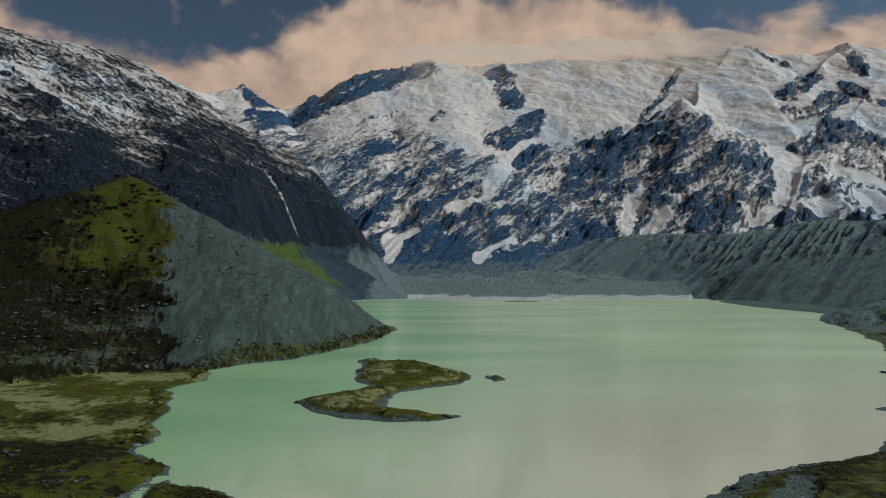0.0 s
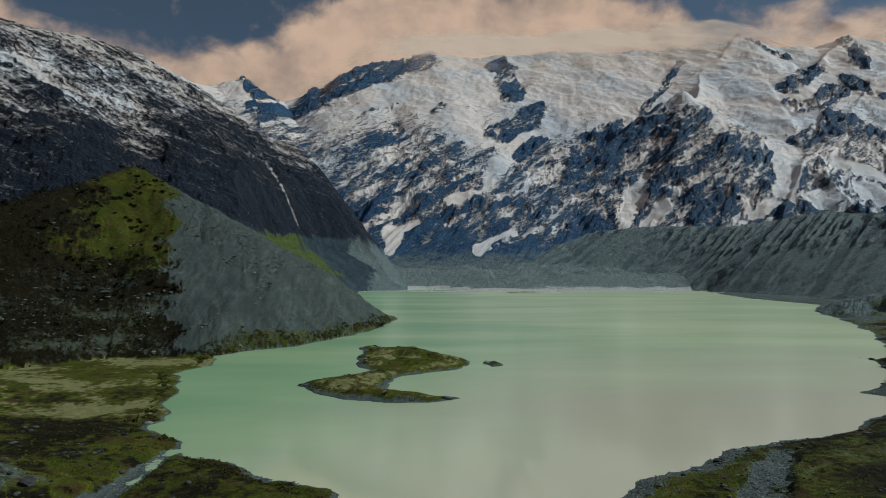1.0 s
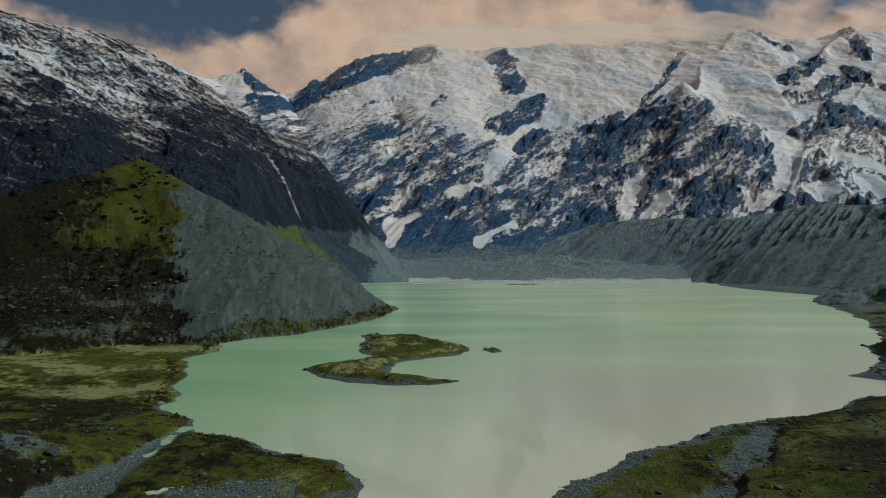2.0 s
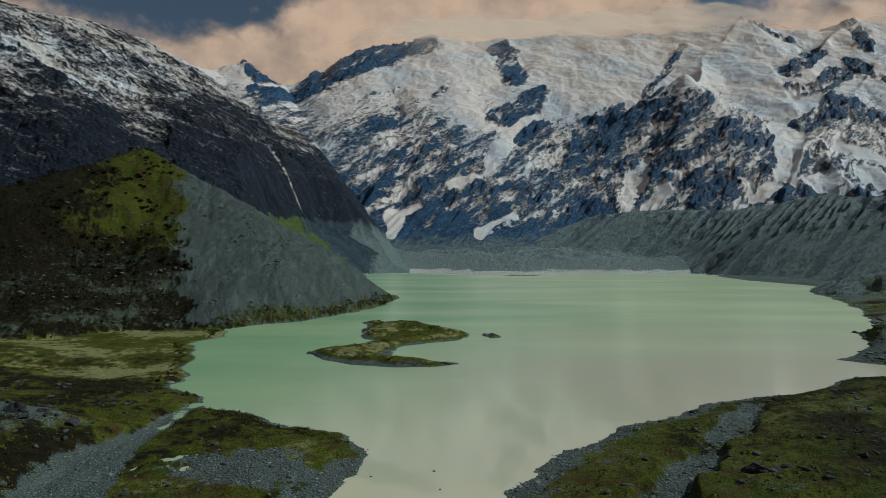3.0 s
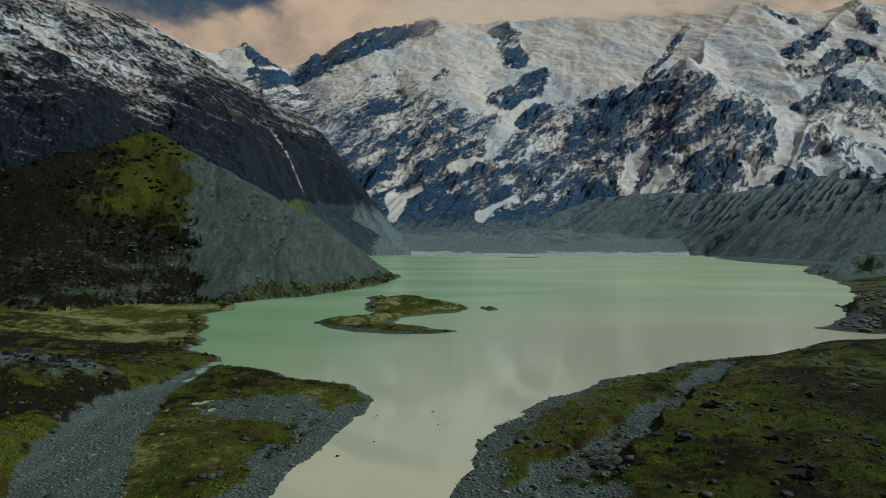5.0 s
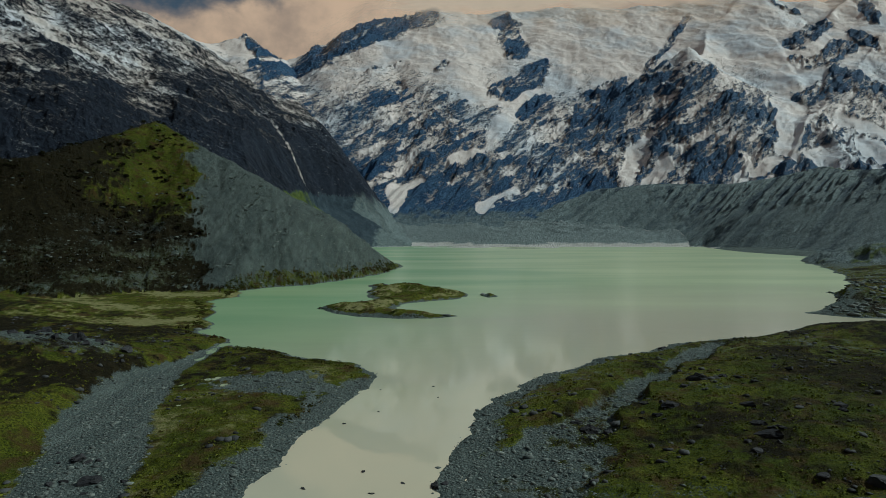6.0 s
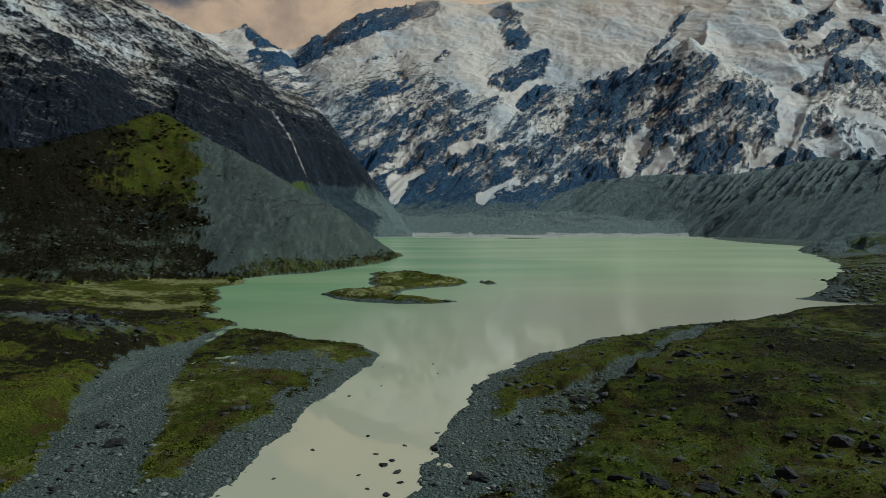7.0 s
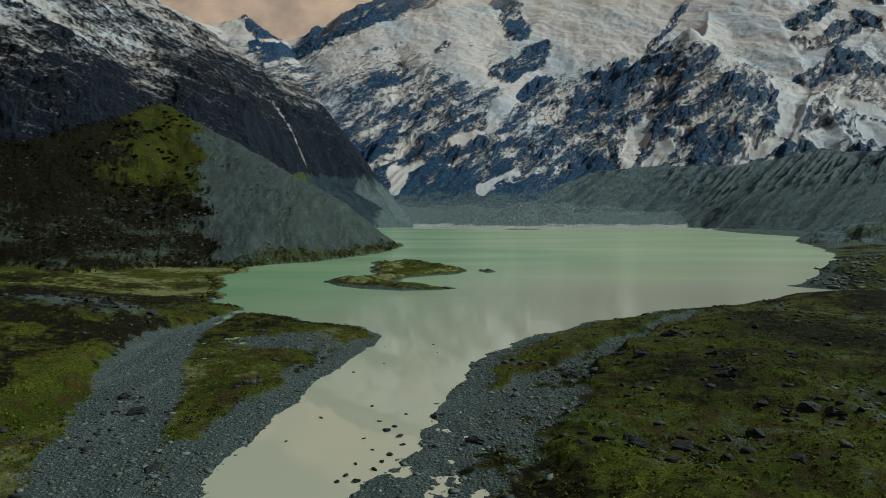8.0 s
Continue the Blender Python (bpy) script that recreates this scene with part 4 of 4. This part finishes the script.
# broken pieces lying round the large ones
shed = random.Random(17)
for k, (x, y, size, tall) in enumerate(SEEN_BOULDERS):
    for j in range(4):
        a, d, s = shed.uniform(0, 6.28), size * shed.uniform(1.0, 2.4), size * shed.uniform(.22, .55)
        px, py = x + 1.5 * d * math.cos(a), y + d * math.sin(a)
        if land_z(px, py) > 0.05:
            place_boulder(BLOCKS[(k + 3 * j) % 8], px, py, land_z(px, py) - 0.2 * s, s, shed.uniform(.7, 1.1), "dark angular stone beside a large boulder", "stone", "stones beside the boulders").name = "stone"
mound = random.Random(5)
for k in range(34):
    x, y = mound.gauss(-116, 15), mound.gauss(118, 8)
    size = 0.8 + 1.6 * mound.random() ** 2
    place_boulder(BLOCKS[k % 8], x, y, land_z(x, y) - 0.15 * size, size, mound.uniform(.7, 1.1), "dark angular boulder in a heap of moraine rubble", "boulder", "boulders of the rubble mound")
field = random.Random(9)
for k in range(26):
    x, y = field.uniform(30, 140), field.uniform(0, 150)
    if land_z(x, y) < 1.8:
        continue
    size = 0.6 + 1.0 * field.random() ** 2
    place_boulder(BLOCKS[(k * 5) % 8], x, y, land_z(x, y) - 0.2 * size, size, field.uniform(.6, .9), "dark grey boulder half sunk in mossy turf")
for k, (x, y, size) in enumerate(RIVER_STONES):
    ob = place_boulder(BLOCKS[(k * 3) % 8], x, y, -0.12 * size, size, 0.7, "wet dark stone breaking the milky water", "stone", "stones in the outlet")
    ob.name = "river_stone"


# ---------------------------------------------------------------- scatter
def scatter(n, x0, x1, y0, y1, seed):
    """Random places with their height and ground cover."""
    r = np.random.default_rng(seed)
    X, Y = r.uniform(x0, x1, (1, n)), r.uniform(y0, y1, (1, n))
    z, pid, info = height(X, Y)
    c = covers(X, Y, z, np.ones_like(z), pid, info)
    return X[0], Y[0], z[0], pid[0], c[0], {k: v[0] for k, v in info.items()}, r


def soup(name, verts, faces, mat, label, category):
    """One joined mesh of very many small pieces."""
    me = bpy.data.meshes.new(name)
    n, k = faces.shape
    me.vertices.add(len(verts))
    me.vertices.foreach_set("co", verts.astype(np.float32).ravel())
    me.loops.add(n * k)
    me.loops.foreach_set("vertex_index", faces.astype(np.int32).ravel())
    me.polygons.add(n)
    me.polygons.foreach_set("loop_start", np.arange(0, n * k, k, dtype=np.int32))
    me.update(calc_edges=True)
    me.materials.append(mat)
    return tagged(new(name, me), label, category, "", "stuff")


def pebble_soup(name, X, Y, Z, size, r, label, mat=None):
    """Angular little stones, 20 faces each."""
    t = (1 + 5 ** 0.5) / 2
    base = np.array([(-1, t, 0), (1, t, 0), (-1, -t, 0), (1, -t, 0), (0, -1, t), (0, 1, t), (0, -1, -t), (0, 1, -t), (t, 0, -1), (t, 0, 1), (-t, 0, -1), (-t, 0, 1)]) / 1.9
    tri = np.array([(0, 11, 5), (0, 5, 1), (0, 1, 7), (0, 7, 10), (0, 10, 11), (1, 5, 9), (5, 11, 4), (11, 10, 2), (10, 7, 6), (7, 1, 8)])
    tri = np.concatenate([tri, np.array([(3, 9, 4), (3, 4, 2), (3, 2, 6), (3, 6, 8), (3, 8, 9), (4, 9, 5), (2, 4, 11), (6, 2, 10), (8, 6, 7), (9, 8, 1)])])
    n = len(X)
    v = base[None] * (1 + 0.35 * r.standard_normal((n, 12, 1)).clip(-1.4, 1.4) * 0.6)
    a = r.uniform(0, 2 * np.pi, n)
    c, s = np.cos(a)[:, None], np.sin(a)[:, None]
    sx, sy, sz = (size * r.uniform(.8, 1.4, n))[:, None], (size * r.uniform(.6, 1, n))[:, None], (size * r.uniform(.22, .55, n))[:, None]
    x, y, z = v[..., 0] * sx, v[..., 1] * sy, v[..., 2] * sz
    P = np.stack([x * c - y * s + X[:, None], x * s + y * c + Y[:, None], z + Z[:, None] + 0.15 * sz], -1).reshape(-1, 3)
    F = (tri[None] + 12 * np.arange(n)[:, None, None]).reshape(-1, 3)
    return soup(name, P, F, mat or PEBBLE, label, "gravel")


def blade_soup(name, X, Y, Z, size, r, mat, label, category, blades, spread, lean):
    """Tufts of bent blades, each a tapered strip."""
    n = len(X)
    a = r.uniform(0, 2 * np.pi, (n, blades))
    rad = spread * size[:, None] * np.sqrt(r.uniform(0, 1, (n, blades)))
    h = size[:, None] * r.uniform(.6, 1.1, (n, blades))
    w = size[:, None] * r.uniform(.10, .2, (n, blades))
    bx, by = X[:, None] + rad * np.cos(a), Y[:, None] + rad * np.sin(a)
    ox, oy = np.cos(a) * lean * h, np.sin(a) * lean * h
    px, py = -np.sin(a) * w, np.cos(a) * w
    zb = np.broadcast_to(Z[:, None] - 0.05, bx.shape)
    v = np.stack([np.stack([bx - px, by - py, zb], -1), np.stack([bx + px, by + py, zb], -1),
                  np.stack([bx + ox * .5 + px * .8, by + oy * .5 + py * .8, zb + h * .65], -1), np.stack([bx + ox * .5 - px * .8, by + oy * .5 - py * .8, zb + h * .65], -1),
                  np.stack([bx + ox * 1.1, by + oy * 1.1, zb + h], -1)], 2).reshape(-1, 3)
    m = n * blades
    k = 5 * np.arange(m)[:, None]
    F = np.concatenate([k + np.array([[0, 1, 2]]), k + np.array([[0, 2, 3]]), k + np.array([[3, 2, 4]])])
    return soup(name, v, F, mat, label, category)


def leaf_material(name, a, b, c):
    m, nt, bsdf = material(name)
    g = Graph(nt)
    rnd = g.geo.outputs["Random Per Island"]
    col = g.mix(rnd, a, b)
    col = g.mix(g.ramp(g.noise(0.08, 4, 0.6), 0.45, 0.7), col, c)
    g.link(col, bsdf.inputs["Base Color"])
    bsdf.inputs["Roughness"].default_value = 0.85
    bsdf.inputs["Specular IOR Level"].default_value = 0.08
    return m


TUSSOCK = leaf_material("tussock_grass", (0.045, 0.060, 0.005), (0.150, 0.165, 0.016), (0.110, 0.090, 0.016))
# scrub is dark by nature, and darker here with cloud shadow painted in
SCRUB = leaf_material("dark_shaded_scrub", (0.009, 0.011, 0.004), (0.026, 0.028, 0.009), (0.032, 0.021, 0.010))
BARK = leaf_material("scrub_stem", (0.05, 0.038, 0.026), (0.08, 0.06, 0.04), (0.06, 0.05, 0.04))

# gravel of the banks and the dry channel
X, Y, z, pid, c, inf, r = scatter(110000, -95, 130, -15, 190, 31)
near = np.exp(-(Y + 20).clip(0, None) / 80)
ok = (pid == 0) & (z > -0.3) & (c[:, 2] > 0.42) & (r.uniform(0, 1, len(X)) < 0.12 + near)
size = 0.12 + 0.22 * r.uniform(0, 1, len(X)) ** 4 + 0.6 * r.uniform(0, 1, len(X)) ** 26 + 0.0010 * Y.clip(0, None)
pebble_soup("gravel", X[ok], Y[ok], z[ok], size[ok], r, "loose grey river gravel and cobbles along the banks")
# stones strewn in clusters over turf and mounds
X, Y, z, pid, c, inf, r = scatter(26000, -170, 170, -15, 200, 32)
clump = fbm(X[None], Y[None], 17, 3, 145)[0]
ok = (inf["shore"] > 1) & (pid == 0) & (c[:, 2] < 0.6) & (clump + 0.15 * r.standard_normal(len(X)) > 0.29) & (r.uniform(0, 1, len(X)) < 0.75)
size = 0.25 + 1.1 * r.uniform(0, 1, len(X)) ** 5
pebble_soup("loose_stones", X[ok], Y[ok], z[ok], size[ok], r, "clusters of dark grey stones lying in the turf", TURF_STONE)
X, Y, z, pid, c, inf, r = scatter(7000, -260, 420, 180, 520, 37)
ok = (np.maximum(inf["shore"], inf["isle"]) > 1) & (c[:, 2] > 0.12) & ((pid == 0) | (pid == 4)) & (c[:, 1] < 0.4)
size = 0.5 + 2.0 * r.uniform(0, 1, len(X)) ** 7
pebble_soup("loose_stones", X[ok], Y[ok], z[ok], size[ok], r, "scattered grey stones on the farther shore", PEBBLE)
X, Y, z, pid, c, inf, r = scatter(9000, 190, 430, 205, 440, 39)
ok = (inf["shore"] > 0.5) & (fbm(X[None], Y[None], 24, 3, 151)[0] > -0.18)
size = 0.45 + 1.9 * r.uniform(0, 1, len(X)) ** 5
pebble_soup("loose_stones", X[ok], Y[ok], z[ok], size[ok], r, "pale grey rubble heaped along the eastern bank", PEBBLE)
# rubble on the scree
X, Y, z, pid, c, inf, r = scatter(16000, -320, 0, 330, 680, 33)
ok = (pid == 1) & (r.uniform(0, 1, len(X)) < 0.25 + 0.6 * c[:, 2])
size = 0.35 + 1.7 * r.uniform(0, 1, len(X)) ** 12
pebble_soup("scree_rubble", X[ok], Y[ok], z[ok], size[ok], r, "grey rubble strewn down the scree slope")
# tussock grass
X, Y, z, pid, c, inf, r = scatter(90000, -130, 150, -15, 200, 34)
near = np.exp(-(Y + 20).clip(0, None) / 75)
clump = fbm(X[None], Y[None], 8, 3, 147)[0]
ok = (pid == 0) & (inf["shore"] > 1.5) & (c[:, 2] < 0.5) & (c[:, 1] < 0.5) & (r.uniform(0, 1, len(X)) < (0.10 + near) * (0.75 + 1.2 * clump))
size = 0.2 + 0.36 * r.uniform(0, 1, len(X)) ** 5
TUFTS = (X[ok], Y[ok], z[ok], size[ok] * 1.6, r)
# low scrub
X, Y, z, pid, c, inf, r = scatter(34000, -420, 40, 20, 600, 35)
clump = fbm(X[None], Y[None], 22, 3, 141)[0]
bank = (np.maximum(inf["shore"], inf["isle"]) < 12) & (np.maximum(inf["shore"], inf["isle"]) > 1.5) & (Y > 175) & ((X < -20) | (inf["isle"] > 1))
bank &= inf["isle"] < 0
ok = (((pid == 1) & (c[:, 2] < 0.45) & (clump > -0.05) & ((c[:, 0] < 0.5) | (r.uniform(0, 1, len(X)) < 0.06))) | ((pid == 0) & bank & (clump > 0.0))) & (z > 0.6)
size = 0.7 + 1.3 * r.uniform(0, 1, len(X)) ** 3
blade_soup("low_scrub", X[ok], Y[ok], z[ok], size[ok], r, SCRUB, "dark low scrub on the moraine hill and banks", "scrub", 9, 0.9, 0.5)


def leaf_soup(name, X, Y, Z, size, r, mat, label, leaves, category="scrub"):
    """Rounded bushes of small tilted leaf clumps."""
    n = len(X)
    d = r.standard_normal((n, leaves, 3))
    d /= np.linalg.norm(d, axis=2)[..., None]
    d[..., 2] = np.abs(d[..., 2])
    c = d * size[:, None, None] * r.uniform(.55, 1, (n, leaves, 1)) * np.array([1, 1, .75])
    c += np.stack([X, Y, Z - 0.1], -1)[:, None]
    u = np.cross(d, r.standard_normal((n, leaves, 3)))
    u /= np.linalg.norm(u, axis=2)[..., None] + 1e-9
    w = np.cross(d, u)
    s = size[:, None, None] * r.uniform(.22, .42, (n, leaves, 1))
    V = np.stack([c - u * s, c - w * s * .8 + d * s * .3, c + u * s, c + w * s * .8 + d * s * .3], 2).reshape(-1, 3)
    return soup(name, V, np.arange(n * leaves * 4).reshape(-1, 4), mat, label, category)


leaf_soup("tussock_grass", *TUFTS, TUSSOCK, "olive tussock grass covering the lake shore", 6, "grass")
GREEN_SCRUB = leaf_material("bank_scrub_leaves", (0.022, 0.028, 0.006), (0.064, 0.070, 0.014), (0.060, 0.040, 0.012))
# bushes along the edge of the spit, the lagoon's bank, the foot of the hill and the island
EDGES = [(1.8, [(-24, 90), (-30, 68), (-36, 48), (-43, 28)]), (3.0, [(-66, 154), (-50, 146), (-36, 136), (-22, 124)]), (4.5, [(-78, 180), (-93, 200), (-107, 240), (-112, 262), (-130, 305)]),
         (5.0, [(-124, 338), (-134, 372), (-119, 402), (-100, 422)]), (1.6, [(-92, 428), (-74, 466), (-50, 540), (-34, 640)]), (1.5, [(-56, 270), (-40, 254), (-12, 236), (6, 236)])]
X, Y, z, pid, c, inf, r = scatter(110000, -160, 40, 20, 660, 38)
edge_d = np.full(len(X), 1e9)
for half, pts in EDGES:
    edge_d = np.minimum(edge_d, spine(X[None], Y[None], [(*p, 0, 0, 0) for p in pts])[1][0] / half)
clump = fbm(X[None], Y[None], 9, 3, 149)[0]
ok = ((edge_d < 1.0 + 0.8 * clump) | ((inf["isle"] > 1.5) & (clump > 0.33) & (c[:, 2] < 0.6))) & (z > 0.25) & (clump > -0.22)
size = (0.35 + 0.9 * r.uniform(0, 1, len(X)) ** 2) * (0.62 + 0.0016 * Y) * np.where(inf["isle"] > 0, 0.7, 1)
leaf_soup("bank_scrub", X[ok], Y[ok], z[ok], size[ok], r, GREEN_SCRUB, "low dark green bushes along the water's edge", 12)


# ---------------------------------------------------------------- single shrubs
def shrub_meshes(seed):
    """Stems and an uneven crown of many small leaf clumps."""
    r = np.random.default_rng(seed)
    n = 130
    d = r.standard_normal((n, 3))
    d /= np.linalg.norm(d, axis=1)[:, None]
    lobes = r.uniform(-.55, .55, (6, 3)) * np.array([1, 1, .4]) + np.array([0, 0, .65])
    centre = lobes[r.integers(0, 6, n)] + d * (0.42 * r.uniform(.5, 1, n) ** .5)[:, None]
    centre[:, 2] = centre[:, 2].clip(0.08, None)
    tang = r.standard_normal((n, 3))
    u = np.cross(d, tang)
    u /= np.linalg.norm(u, axis=1)[:, None]
    w = np.cross(d, u)
    s = r.uniform(.10, .22, n)[:, None]
    V = np.stack([centre - u * s, centre + w * s * .8 + d * .04, centre + u * s, centre - w * s * .8 + d * .05], 1).reshape(-1, 3)
    F = np.arange(n * 4).reshape(n, 4)
    crown = bpy.data.meshes.new("crown")
    crown.from_pydata(V.tolist(), [], F.tolist())
    crown.materials.append(SCRUB)
    bm = bmesh.new()
    for k in range(5):
        top = Vector(lobes[k].tolist())
        foot = Vector((0.06 * math.cos(k * 1.3), 0.06 * math.sin(k * 1.3), -0.1))
        rings = []
        for t, rad in ((0, .05), (.5, .035), (1, .012)):
            p = foot.lerp(top, t) + Vector((0, 0, -0.06 * math.sin(t * 3.1)))
            rings.append([bm.verts.new(p + Vector((rad * math.cos(a), rad * math.sin(a), 0))) for a in (0, 1.57, 3.14, 4.71)])
        for a, b in zip(rings, rings[1:]):
            for j in range(4):
                bm.faces.new((a[j], a[(j + 1) % 4], b[(j + 1) % 4], b[j]))
    stems = bpy.data.meshes.new("stems")
    bm.to_mesh(stems)
    bm.free()
    stems.materials.append(BARK)
    return crown, stems


KINDS = []
for k in range(4):
    crown, stems = shrub_meshes(51 + k)
    KINDS.append((crown, stems))


def shrub(kind, m):
    base = new("shrub")
    base.matrix_world = m
    for name, me in zip(("crown", "stems"), KINDS[kind]):
        new(name, me).parent = base
    return tagged(base, "dark green rounded shrub growing on the grassy moraine hill", "shrub", "shrubs on the hill")


X, Y, z, pid, c, inf, r = scatter(1500, -330, -120, 400, 580, 36)
clump = fbm(X[None], Y[None], 30, 3, 143)[0]
ok = np.nonzero((pid == 1) & (c[:, 2] < 0.5) & (z > 35) & (clump > -0.12))[0][:230]
for k in ok:
    s = 1.4 + 2.0 * r.uniform() ** 2
    shrub(int(r.integers(4)), Matrix.Translation((X[k], Y[k], z[k] - 0.1)) @ pose(0, 0, 0, 0, 0, r.uniform(0, 360)) @ Matrix.Diagonal((s, s, s * r.uniform(.7, 1), 1)))
